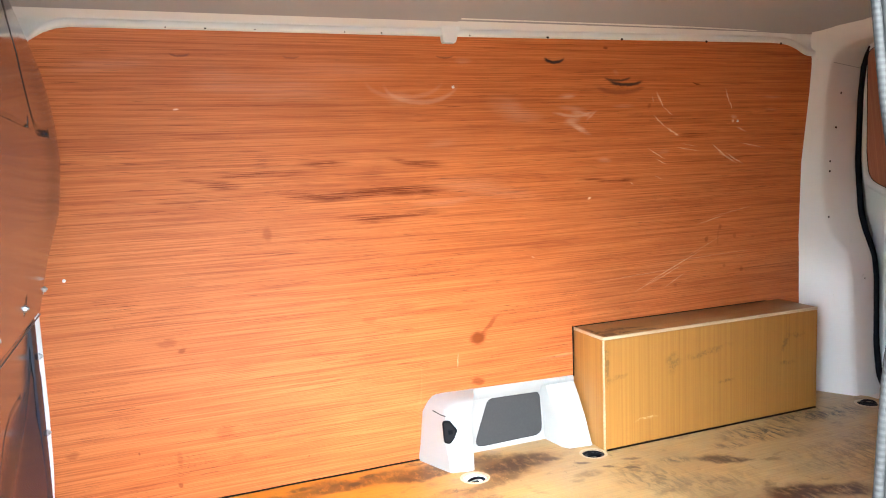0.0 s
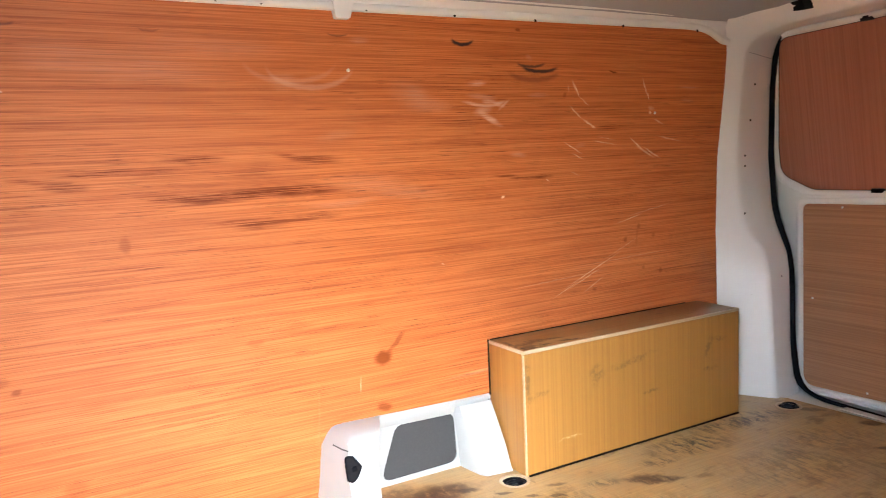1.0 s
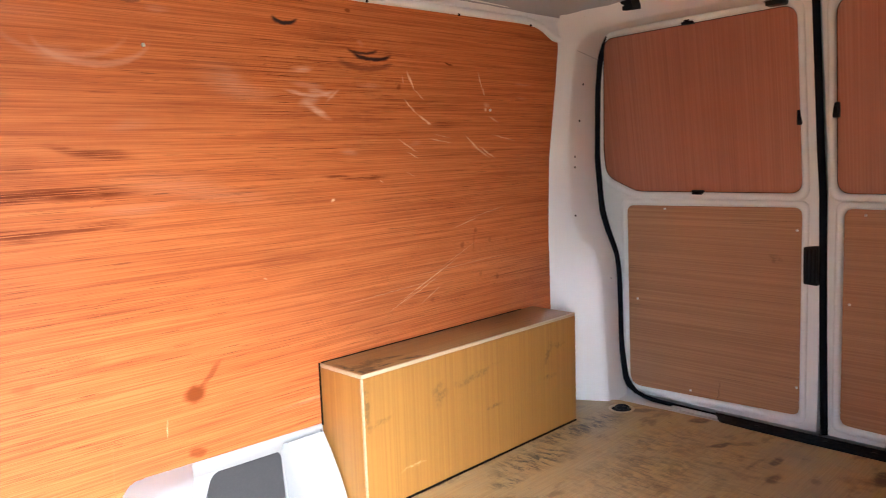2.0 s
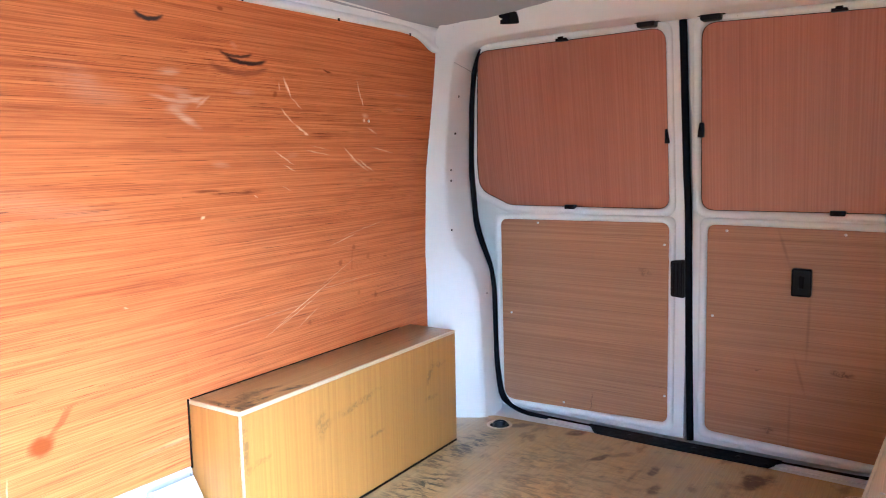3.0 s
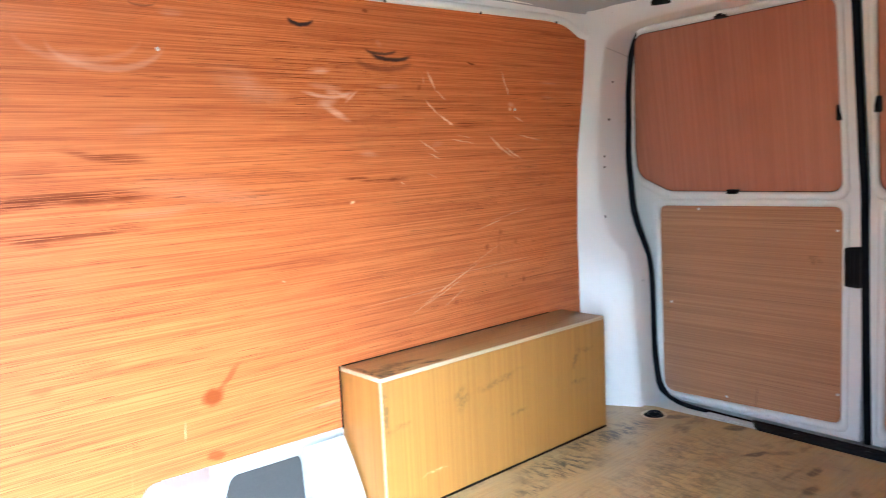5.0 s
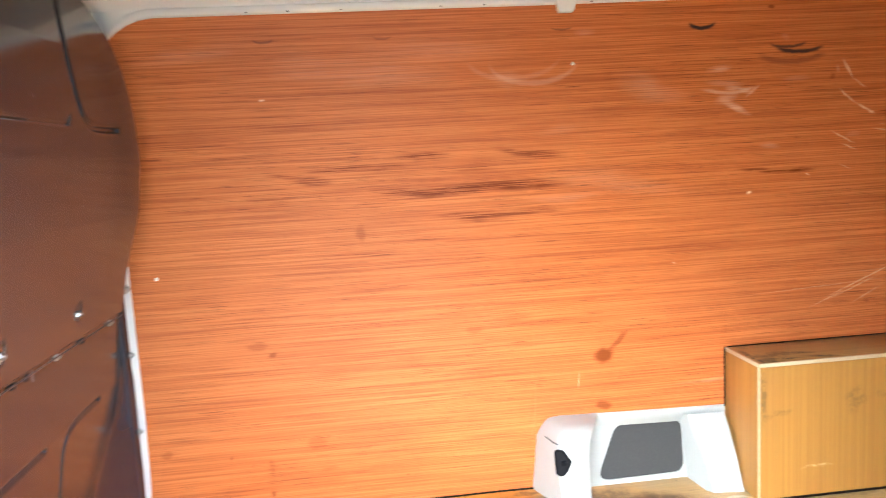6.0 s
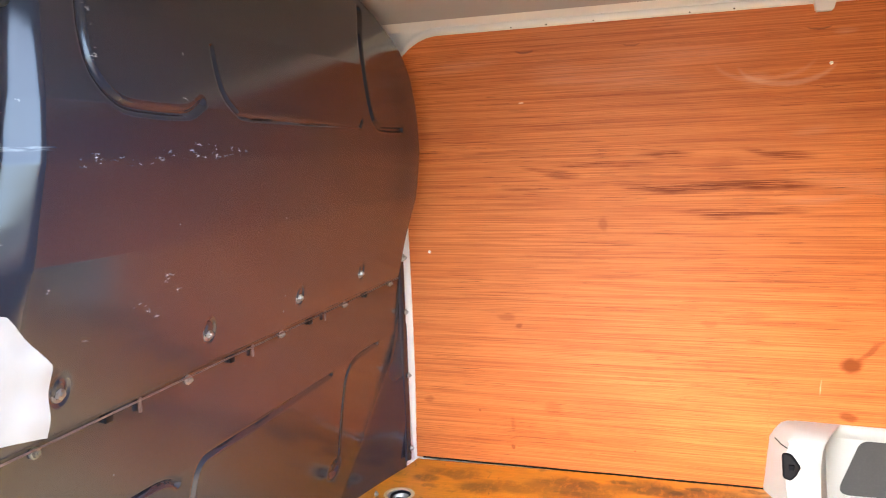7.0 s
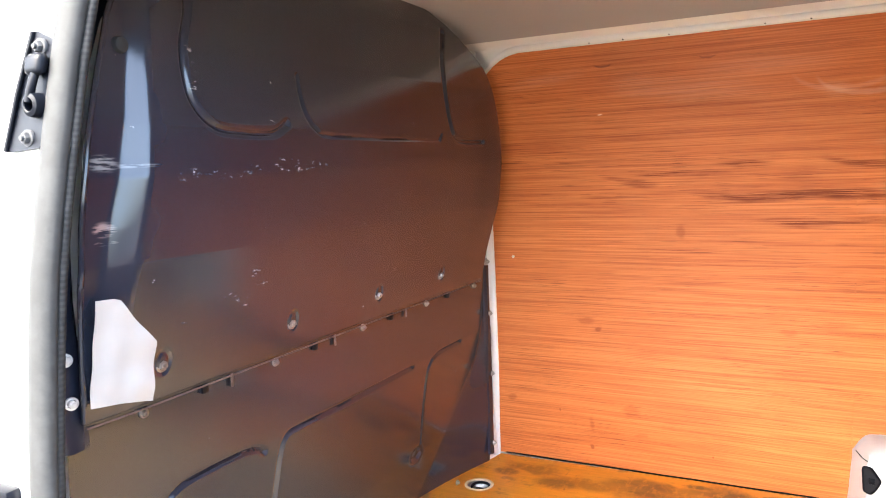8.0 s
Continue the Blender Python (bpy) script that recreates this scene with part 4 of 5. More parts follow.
structure("floor_nosing", block((0.02, -0.012, -0.028), (0.93, 0.014, 0.006), 0.004), ZINC, "bare metal nosing on the floor edge at the sliding door", "trim")
structure("trim_front_skin", sheet([[(-0.13, near_y(z) - 0.015, z), (-0.10, near_y(z) + 0.10, z), (-0.10, near_y(z) + 0.35, z)] for z in (-0.03, 0.3, 0.6, 0.9, 1.2, 1.36)], (-0.01, 0, 0)), WHITE, "white painted door pillar beside the bulkhead", "trim")
structure("trim_pillar_front", sheet([[(-0.076, 1.664, z), (-0.072, 1.670, z), (-0.069, wall_y(z) - 0.006, z), (-0.045 - 0.018 * max(0.0, 1 - z / 0.25), wall_y(z) - 0.004, z), (-0.045 - 0.018 * max(0.0, 1 - z / 0.25), wall_y(z) + 0.03, z)] for z in (-0.01, 0.08, 0.2, 0.35, 0.5, 0.68, 0.8, 0.9, 1.1, 1.3, 1.40)], (-0.01, 0, 0)), WHITE, "white painted pillar strip between bulkhead and lining", "trim", 60)
structure("guide_cover", block((-0.30, near_y(0.58) - 0.05, 0.50), (-0.028, near_y(0.58) - 0.026, 0.612), 0.006), PLASTIC, "black plastic guide trim on the body side", "trim")

# ---- bulkhead ----
bulkhead = thing("bulkhead", "glossy black steel bulkhead in two bolted panels, dusty and scratched", "bulkhead", at=(-0.15, 0.86, -0.01))


def mounted(ob):
    """Keeps a part, built in place, where it was built."""
    ob.matrix_basis = Matrix.Translation(-Vector(ob.parent.matrix_basis.translation)) @ ob.matrix_basis
    return ob


def from_grid(X, Y, Z):
    r, c = X.shape
    bm = bmesh.new()
    vs = [[bm.verts.new((X[i, j], Y[i, j], Z[i, j])) for j in range(c)] for i in range(r)]
    for i in range(r - 1):
        for j in range(c - 1):
            bm.faces.new((vs[i][j], vs[i][j + 1], vs[i + 1][j + 1], vs[i + 1][j]))
    return bm


def groove(Y, Z, line, width):
    """How near each place is to a pressed bead that follows the points of line."""
    best = np.full(Y.shape, 9.0)
    for (a, b), (c, d) in zip(line, line[1:]):
        t = np.clip(((Y - a) * (c - a) + (Z - b) * (d - b)) / ((c - a) ** 2 + (d - b) ** 2), 0, 1)
        best = np.minimum(best, np.hypot(Y - a - t * (c - a), Z - b - t * (d - b)))
    return np.exp(-(best / width) ** 2)


def curve(points, n=8):
    """Points joined by a smooth line."""
    p = [points[0]] + list(points) + [points[-1]]
    out = []
    for a, b, c, d in zip(p, p[1:], p[2:], p[3:]):
        for s in range(n):
            t = s / n
            out.append(tuple(0.5 * (2 * b[k] + (c[k] - a[k]) * t + (2 * a[k] - 5 * b[k] + 4 * c[k] - d[k]) * t * t + (3 * b[k] - a[k] - 3 * c[k] + d[k]) * t ** 3) for k in (0, 1)))
    return out + [points[-1]]


BOLTS = [(0.226, 0.722), (0.563, 0.721), (0.897, 0.721), (1.231, 0.720), (1.557, 0.715)]


def upper_x(Y, Z):
    X = np.interp(Z, [0.66, 0.70, 0.76, 0.90, 1.03, 1.11, 1.25, 1.40, 1.50], [-0.019, -0.010, 0.002, 0.033, 0.046, 0.042, 0.026, -0.003, -0.03])
    X = X + 0.012 * np.exp(-((1.54 - Y) / 0.12) ** 2) * smooth01((Z - 0.75) / 0.2) * smooth01((1.35 - Z) / 0.2)
    # the flat fold towards the door: steep above, running out into a shallow dish below
    edge = np.interp(Z, [0.66, 0.85, 0.955, 1.04, 1.126, 1.25, 1.36], [0.150, 0.156, 0.171, 0.188, 0.201, 0.222, 0.240])
    wide = np.interp(Z, [0.70, 0.90, 1.04, 1.12, 1.36], [0.060, 0.050, 0.036, 0.030, 0.026])
    steep = np.interp(Z, [0.70, 0.86, 1.00, 1.06, 1.36], [0.08, 0.30, 0.66, 0.78, 0.78])
    fold = sum(np.clip((edge - Y) / wide + d, 0, 1) for d in (-0.12, -0.06, 0.0, 0.06, 0.12)) / 5
    return X - steep * wide * fold


Zs = np.concatenate([np.linspace(0.658, 1.36, 262), np.linspace(1.3627, 1.472, 40)])
left = np.interp(Zs, [0.66, 0.8, 1.03, 1.18, 1.25, 1.29, 1.32, 1.345, 1.373, 1.40, 1.428, 1.45, 1.462, 1.472], [1.530, 1.543, 1.548, 1.556, 1.556, 1.548, 1.532, 1.498, 1.442, 1.385, 1.315, 1.235, 1.15, 1.06])
RIGHT_Z, RIGHT_Y = [0.66, 0.71, 0.86, 0.964, 1.052, 1.116, 1.182, 1.277, 1.34, 1.40, 1.44, 1.472], [0.085, 0.081, 0.074, 0.083, 0.096, 0.111, 0.134, 0.170, 0.21, 0.30, 0.43, 0.65]
right = np.interp(Zs, RIGHT_Z, RIGHT_Y)
q = np.linspace(0, 1, 560)
Y = right[:, None] + (left - right)[:, None] * q[None, :]
Z = np.repeat(Zs[:, None], 560, 1)
X = upper_x(Y, Z)
for line in ([(0.328, 1.40), (0.318, 1.31), (0.289, 1.239), (0.286, 1.175), (0.300, 1.138), (0.338, 1.109), (0.400, 1.102), (0.468, 1.101), (0.496, 1.105), (0.526, 1.120)], [(0.578, 1.215), (0.581, 1.170), (0.592, 1.136), (0.618, 1.111), (0.650, 1.101), (0.78, 1.098), (1.125, 1.095), (1.159, 1.100), (1.175, 1.112)], [(1.290, 1.40), (1.272, 1.36), (1.250, 1.32), (1.232, 1.247), (1.232, 1.186), (1.238, 1.140), (1.254, 1.109), (1.305, 1.094), (1.432, 1.093)]):
    wide = 0.0056 if line[0][0] < 0.4 else 0.0034 if line[0][0] < 1.0 else 0.0068
    X = X - (1.2 if line[0][0] < 0.4 else 1.4) * wide * groove(Y, Z, curve(line), wide)
for y, z in BOLTS:
    r = np.hypot(Y - y, (Z - z - 0.006) * 0.72)
    X = X - 0.0028 * np.exp(-((r - 0.0130) / 0.0032) ** 2) - 0.001 * np.exp(-(r / 0.014) ** 6)
X = X - 0.010 * smooth01((0.6665 - Z) / 0.006)
X = X - 0.003 * np.exp(-((Y - 0.90) / 0.5) ** 2) * np.exp(-((Z - 0.85) / 0.1) ** 2)
mounted(part("upper_panel", from_grid(X, Y, Z), BLACK, bulkhead, "upper glossy black panel with three pressed U-shaped beads", 70))


def lower_x(Y, Z):
    X = np.interp(Z, [0.0, 0.17, 0.47, 0.64, 0.72], [-0.157, -0.121, -0.070, -0.059, -0.057])
    crease = np.interp(Z, [0.0, 0.035, 0.222, 0.368, 0.62], [1.29, 1.32, 1.475, 1.60, 1.655])
    reach = np.interp(Z, [0.0, 0.15, 0.30, 0.48, 0.60], [0.088, 0.075, 0.050, 0.020, 0.0])
    return X + reach * np.clip((Y - crease) / (1.662 - crease), 0, 1) ** 1.3


Zs = np.linspace(-0.01, 0.70, 190)
Ys = np.linspace(0.080, 1.662, 430)
Y, Z = np.meshgrid(Ys, Zs)
X = lower_x(Y, Z)
for line in ([(1.469, 0.470), (1.34, 0.470), (1.295, 0.463), (1.268, 0.448), (1.253, 0.414), (1.254, 0.316), (1.266, 0.180)], [(1.158, 0.466), (1.0, 0.466), (0.80, 0.465), (0.645, 0.468), (0.600, 0.462), (0.583, 0.430), (0.576, 0.368), (0.572, 0.30), (0.56, 0.20), (0.555, 0.12)], [(0.531, 0.450), (0.506, 0.466), (0.461, 0.474), (0.369, 0.476), (0.299, 0.472), (0.270, 0.452), (0.258, 0.41), (0.25, 0.30), (0.24, 0.12)]):
    X = X - 0.0085 * groove(Y, Z, curve(line), 0.0042)
r = np.hypot((Y - 1.245) * 0.7, Z - 0.168)
X = X - 0.012 * np.exp(-(r / 0.022) ** 4)
mounted(part("lower_panel", from_grid(X, Y, Z), BLACK, bulkhead, "lower glossy black panel with pressed beads", 70))
mounted(part("side_flange", sheet([[(-0.058, 1.640, z), (-0.050, 1.652, z), (-0.050, 1.662, z), (-0.062, 1.672, z)] for z in (0.03, 0.2, 0.4, 0.6, 0.69)], (-0.006, 0, 0)), BLACK, bulkhead, "narrow black side flange"))
rows = []
for z in np.linspace(0.625, 1.34, 20):
    y0, y1 = near_y(z) + 0.012, float(np.interp(z, [0.3, 0.66, 0.86, 0.964, 1.052, 1.116, 1.182, 1.277, 1.34], [0.10, 0.100, 0.094, 0.101, 0.114, 0.129, 0.152, 0.188, 0.228]))
    rows.append([(-0.045, y0, z), (-0.040, y0 + 0.4 * (y1 - y0), z), (-0.030, y0 + 0.6 * (y1 - y0), z), (-0.034, y1, z)])
mounted(part("door_flange", sheet(rows, (-0.004, 0, 0)), BLACK, bulkhead, "black flange towards the sliding door", 60))
edge_line = [(float(upper_x(np.array(y), np.array(z))) + 0.001, y, z) for y, z in zip(np.interp(np.linspace(0.67, 1.33, 24), RIGHT_Z, RIGHT_Y), np.linspace(0.67, 1.33, 24))]
mounted(part("rolled_edge", tube(edge_line, 0.0045, 8), BLACK, bulkhead, "rolled black edge"))


def hex_bolt(size=1.0):
    """A hexagon nut on a washer, with the stud's end; it points along +z."""
    bm = lathe([(0.0, 0.0105), (0.0030, 0.0105), (0.0034, 0.0095), (0.0034, 0.0070)], 12)
    for prof, seg in (([(0.0034, 0.0072), (0.0062, 0.0072), (0.0070, 0.0060), (0.0070, 0.0015)], 6), ([(0.0070, 0.0018), (0.0102, 0.0018), (0.0106, 0.0012), (0.0106, -0.002)], 20)):
        extra = lathe(prof, seg)
        me = bpy.data.meshes.new("tmp")
        extra.to_mesh(me)
        bm.from_mesh(me)
        extra.free()
        bpy.data.meshes.remove(me)
    bmesh.ops.scale(bm, vec=(size,) * 3, verts=bm.verts)
    return bm


big_nut = None
for i, (y, z) in enumerate(BOLTS):
    x = float(upper_x(np.array(y), np.array(z))) - 0.0050
    m = Matrix.Translation(-Vector(bulkhead.location)) @ pose(x, y, z, 0, 90, 0) @ pose(0, 0, 0, 0, 0, 17 * i)
    if big_nut is None:
        big_nut = part("bolt", hex_bolt(1.15), ZINC, bulkhead, "zinc bolt with washer")
        big_nut.matrix_basis = m
    else:
        twin("bolt", big_nut, m, bulkhead)["label"] = "zinc bolt with washer"
small_nut = None
for i, (x, y, z) in enumerate([(-0.057, 0.223, 0.636), (-0.057, 0.562, 0.636), (-0.057, 0.896, 0.638), (-0.057, 1.228, 0.637), (-0.056, 1.555, 0.635), (-0.046, 1.655, 0.525), (-0.046, 1.658, 0.315), (-0.046, 1.655, 0.07), (-0.082, 1.43, 0.012)]):
    m = Matrix.Translation(-Vector(bulkhead.location)) @ pose(x, y, z, 0, 90, 0) @ pose(0, 0, 0, 0, 0, 23 * i)
    if small_nut is None:
        small_nut = part("nut", hex_bolt(0.85), ZINC, bulkhead, "small zinc nut")
        small_nut.matrix_basis = m
    else:
        twin("nut", small_nut, m, bulkhead)["label"] = "small zinc nut"
# same nuts in lighter zinc: the light they catch is put into the colour
flange_nut = None
for i, (y, z) in enumerate(((0.108, 1.055), (0.069, 0.768), (0.072, 0.702))):
    m = Matrix.Translation(-Vector(bulkhead.location)) @ pose(-0.028, y, z, 0, 90, -18) @ pose(0, 0, 0, 0, 0, 23 * i)
    if flange_nut is None:
        flange_nut = part("nut", hex_bolt(0.95), BRIGHT, bulkhead, "zinc nut on the door flange, in a lightened zinc to look lit")
        flange_nut.matrix_basis = m
    else:
        twin("nut", flange_nut, m, bulkhead)["label"] = "zinc nut on the door flange, in a lightened zinc to look lit"
knob_x = float(upper_x(np.array(0.182), np.array(1.229)))
mounted(part("stop_knob", tube([(knob_x + d, 0.182, 1.229) for d in (-0.01, 0.004, 0.008, 0.010)], [0.013, 0.013, 0.011, 0.006], 14), SEAL_GREY, bulkhead, "grey rubber stop"))
low_edge = [(float(upper_x(np.array(y), np.array(0.662))) + 0.0005, y, 0.658) for y in np.linspace(0.09, 1.525, 30)]
mounted(part("worn_edge", tube(low_edge, 0.0016, 6), PINK_WEAR_GLINT, bulkhead, "lower edge worn to a thin pale line"))
for y in (0.360, 0.696, 1.028, 1.361):
    mounted(part("clip_tab", block((-0.058, y - 0.008, 0.630), (-0.052, y + 0.008, 0.654), 0.0015), PLASTIC, bulkhead, "small black spacer tab"))
# pinkish strips that put the warm reflections in the narrow gaps into colour
for y in (0.431, 0.772, 1.106):
    tongue = part("gap_glint", block((-0.004, -0.004, -0.014), (0.0, 0.004, 0.018), 0.001), PINK_WEAR_GLINT, bulkhead, "narrow pinkish strip in place of a reflection in the gap")
    tongue.matrix_basis = Matrix.Translation(-Vector(bulkhead.location)) @ pose(-0.052, y, 0.636, 0, 0, 24)

# paper sheet taped to the bulkhead, its bottom edge sagging
tmp_rows = []
for i in range(22):
    q = i / 21
    row = []
    for j in range(12):
        u = j / 11
        low = 0.692 - 0.016 * u - 0.008 * u * u
        y0 = 0.086 - 0.002 * q
        top = 0.856 - 0.008 * u if u < 0.34 else 0.853 - 0.083 * (u - 0.34) / 0.66
        y = y0 + (0.201 - y0) * u + 0.004 * (1 - q) * u
        z = low + (top - low) * q
        crumple = 0.0022 * math.sin(34 * (y * 1.6 + z)) * math.sin(51 * (z - y)) + 0.0015 * math.sin(90 * z + 40 * y)
        row.append((float(upper_x(np.array(max(y, 0.17)), np.array(max(z, 0.67)))) + 0.0065 + crumple, y, z))
    tmp_rows.append(row)
tagged(part("paper_sheet", sheet(tmp_rows, (-0.0012, 0, 0)), PAPER, None, "", 30), "white paper sheet with a cut corner stuck on the bulkhead", "paper")

# ---- striker plate on the door pillar ----
sy = near_y(1.14) - 0.030
striker = thing("striker_plate", "black metal striker plate bolted to the white door pillar", "striker plate", at=(-0.004, sy, 1.14))


def on_pillar(bm, name, mat, label=""):
    return mounted(part(name, bm, mat, striker, label))


def lean(bm):
    """Lays a part built at the plate's height against the leaning pillar."""
    for v in bm.verts:
        v.co.x += (v.co.z - 1.14) * 0.03 + 0.050
        v.co.z += 0.007 + (v.co.z - 1.14) * 0.05
        v.co.y += near_y(v.co.z) - near_y(1.14)
    return bm


quad = rounded([(-0.082, 1.066), (-0.012, 1.070), (-0.001, 1.204), (-0.046, 1.221)], 0.004, 3)
on_pillar(lean(plate([quad], lambda a, b: (a, sy - 0.004, b), (0, 0.006, 0))), "base_plate", PLASTIC)
on_pillar(lean(block((-0.038, sy - 0.022, 1.160), (-0.004, sy - 0.004, 1.188), 0.009, 4)), "catch_block", PLASTIC, "worn grey catch block")
on_pillar(lean(tube([(-0.020, sy - 0.014, 1.165), (-0.023, sy - 0.016, 1.145), (-0.027, sy - 0.014, 1.128)], 0.006, 10)), "catch_arm", PLASTIC)
on_pillar(lean(tube([(-0.081, sy - 0.006, 1.068), (-0.064, sy - 0.007, 1.143), (-0.046, sy - 0.006, 1.219)], 0.0035, 8)), "folded_lip", PLASTIC)
for name, x, z, size in (("bolt", -0.025, 1.197, 1.0), ("bolt", -0.037, 1.083, 1.0)):
    o = part(name, hex_bolt(1.1), GREYPAD, striker, "dark zinc hexagon bolt")
    o.matrix_basis = Matrix.Translation(-Vector(striker.location)) @ pose(x + 0.050 + (z - 1.14) * 0.03, near_y(z) - near_y(1.14) + sy - 0.004, z + 0.007 + (z - 1.14) * 0.05, 90, 0, 0)
o = part("bush", lathe([(0.0085, 0.016), (0.0100, 0.017), (0.0150, 0.015), (0.0165, 0.010), (0.0165, 0.0), (0.0085, 0.0), (0.0085, 0.016)], 24), PLASTIC, striker, "round black bush")
o.matrix_basis = Matrix.Translation(-Vector(striker.location)) @ pose(0.026, sy - 0.003, 1.130, 90, 0, 0)

# ---- wheel boxes ----
def wheel_box(y_in, y_out, x0, x1, h, mats, label, group, splay=0.0):
    """A plywood box over a wheel arch: face, end and lid boards with bare edges and a dark sealed joint."""
    front_mat, top_mat, edge_mat = mats
    s = 1 if y_out > y_in else -1
    box = thing("wheel_box", label, "wheel arch box", group, at=((x0 + x1) / 2, (y_in + y_out) / 2, 0))

    def put(name, lo, hi, mat, note="", bevel=0.0012):
        a = tuple(min(p, r) for p, r in zip(lo, hi))
        b = tuple(max(p, r) for p, r in zip(lo, hi))
        bm = block(a, b, bevel)
        for v in bm.verts:
            v.co.y += splay * (x1 - v.co.x) * (v.co.y - y_out) / (y_in - y_out)
        return mounted(part(name, bm, mat, box, note))

    t = 0.009
    put("face_board", (x0 + 0.001, y_in, 0.007), (x1, y_in + s * t, h - 0.0105), front_mat, "tan plywood face with upright grain")
    put("end_board", (x0, y_in + s * (t + 0.001), 0.003), (x0 + t, y_out, h - 0.0105), front_mat, "tan plywood end")
    put("rear_board", (x1 - t, y_in + s * (t + 0.001), 0.003), (x1 - 0.001, y_out, h - 0.0105), front_mat)
    put("lid_board", (x0 + 0.0052, y_in + s * 0.0052, h - 0.010), (x1 - 0.001, y_out, h + 0.0005), top_mat, "brown plywood lid, stained")
    put("bare_edge", (x0 - 0.0005, y_in - s * 0.0005, h - 0.010), (x1 - 0.0005, y_in + s * 0.0050, h + 0.001), edge_mat, "pale bare plywood edge")
    put("bare_edge", (x0 - 0.0005, y_in + s * 0.0052, h - 0.010), (x0 + 0.0050, y_out, h + 0.001), edge_mat, "pale bare plywood edge")
    put("bare_edge", (x0 - 0.0015, y_in - s * 0.001, 0.003), (x0 + 0.0045, y_in + s * 0.005, h - 0.0105), edge_mat, "pale bare plywood edge")
    put("sealed_joint", (x0 + 0.005, y_out - s * 0.006, h + 0.0005), (x1 - 0.07, y_out - s * 0.001, h + 0.0035), DARKGAP, "black sealed joint")
    put("sealed_joint", (x0 - 0.0035, y_out - s * 0.007, 0.215), (x0 - 0.0005, y_out - s * 0.0005, h + 0.0035), DARKGAP, "black sealed joint")
    put("sealed_joint", (x0 + 0.01, y_in - s * 0.002, 0.0005), (x1, y_in + s * 0.004, 0.0060), DARKGAP, "black sealed joint")
    return box


left_box = wheel_box(1.524, 1.714, 1.615, 2.568, 0.393, (TAN_UP, TAN_TOP, PALEEDGE), "tan plywood wheel arch box with pale bare edges against the lining", "wheel boxes")
right_box = wheel_box(0.213, 0.012, 1.615, 2.545, 0.393, (TAN_UP, PALE_TOP, PALE_TOP), "pale plywood wheel arch box beside the rear doors", "wheel boxes", 0.057)
screw = None


def screw_at(parent, x, y, z, turn, label="bright screw head"):
    """A countersunk screw head; turn: the pose's angles, so that +z points out of the board."""
    global screw
    off = -Vector(parent.matrix_basis.translation) if parent is not None else Vector()
    m = Matrix.Translation(off) @ pose(x, y, z, *turn)
    if screw is None:
        screw = part("screw", lathe([(0.0, 0.0006), (0.0012, 0.0006), (0.0016, 0.0014), (0.0040, 0.0012), (0.0046, 0.0004), (0.0046, -0.003)], 14), BRIGHT, parent, label)
        screw.matrix_basis = m
        return screw
    o = twin("screw", screw, m, parent)
    return tagged(o, label)


screw_at(left_box, 2.062, 1.5265, 0.197, (90, 0, 0))
for x, y in ((1.905, 0.222), (1.895, 0.186), (2.45, 0.208)):
    screw_at(right_box, x, y, 0.3936, (0, 0, 0))
for x, z in ((1.160, 1.222), (0.024, 0.713), (2.31, 1.10)):
    o = screw_at(None, x, wall_y(z) - 0.0015, z, (90, 0, 0))
    tagged(o, "bright screw head in the plywood side lining", "screw", "lining screws")
for x, r in ((0.33, 0.0022), (0.43, 0.003), (0.56, 0.002), (0.81, 0.0022), (0.92, 0.0025), (1.20, 0.0025), (1.47, 0.004), (1.75, 0.004), (2.10, 0.0042), (2.44, 0.004)):
    o = part("rail_hole", lathe([(0, 0.0006), (r, 0.0004), (r * 1.1, -0.001)], 10), PLASTIC)
    o.matrix_basis = pose(x, wall_y(1.376) - 0.0145, 1.3715, 86, 0, 0)
    tagged(o, "small black hole along the white cant rail", "hole", "rail holes", "structure")

# ---- moulded pillar foot with a felt-covered recess ----
foot = thing("pillar_foot", "white moulded pillar foot with a grey felt recess by the floor", "pillar foot", at=(1.32, 1.66, 0))
W0 = 1.748
column = [
    [(1.030, W0, -0.004), (1.080, 1.618, -0.004), (1.088, 1.603, -0.004), (1.150, 1.586, -0.004), (1.163, 1.590, -0.004), (1.205, W0, -0.004)],
    [(1.032, W0, 0.06), (1.068, 1.605, 0.06), (1.075, 1.592, 0.06), (1.147, 1.576, 0.06), (1.158, 1.582, 0.06), (1.200, W0, 0.06)],
    [(1.036, W0, 0.15), (1.060, 1.604, 0.15), (1.063, 1.590, 0.15), (1.143, 1.574, 0.15), (1.153, 1.580, 0.15), (1.196, W0, 0.15)],
    [(1.042, W0, 0.180), (1.064, 1.607, 0.180), (1.072, 1.594, 0.186), (1.146, 1.578, 0.188), (1.158, 1.586, 0.188), (1.200, W0, 0.188)],
    [(1.050, W0, 0.203), (1.072, 1.616, 0.203), (1.081, 1.605, 0.208), (1.150, 1.588, 0.210), (1.166, 1.596, 0.210), (1.210, W0, 0.210)],
    [(1.064, W0, 0.220), (1.084, 1.632, 0.219), (1.093, 1.624, 0.222), (1.156, 1.606, 0.224), (1.178, 1.614, 0.223), (1.222, W0, 0.222)],
    [(1.084, W0, 0.229), (1.100, 1.658, 0.228), (1.108, 1.652, 0.229), (1.164, 1.634, 0.230), (1.192, 1.642, 0.229), (1.236, W0, 0.227)],
]
bm = loft(column)
bm.faces.new(bm.verts[-6:])
mounted(part("column", bm, WHITE_PLASTIC, foot, "", 40))
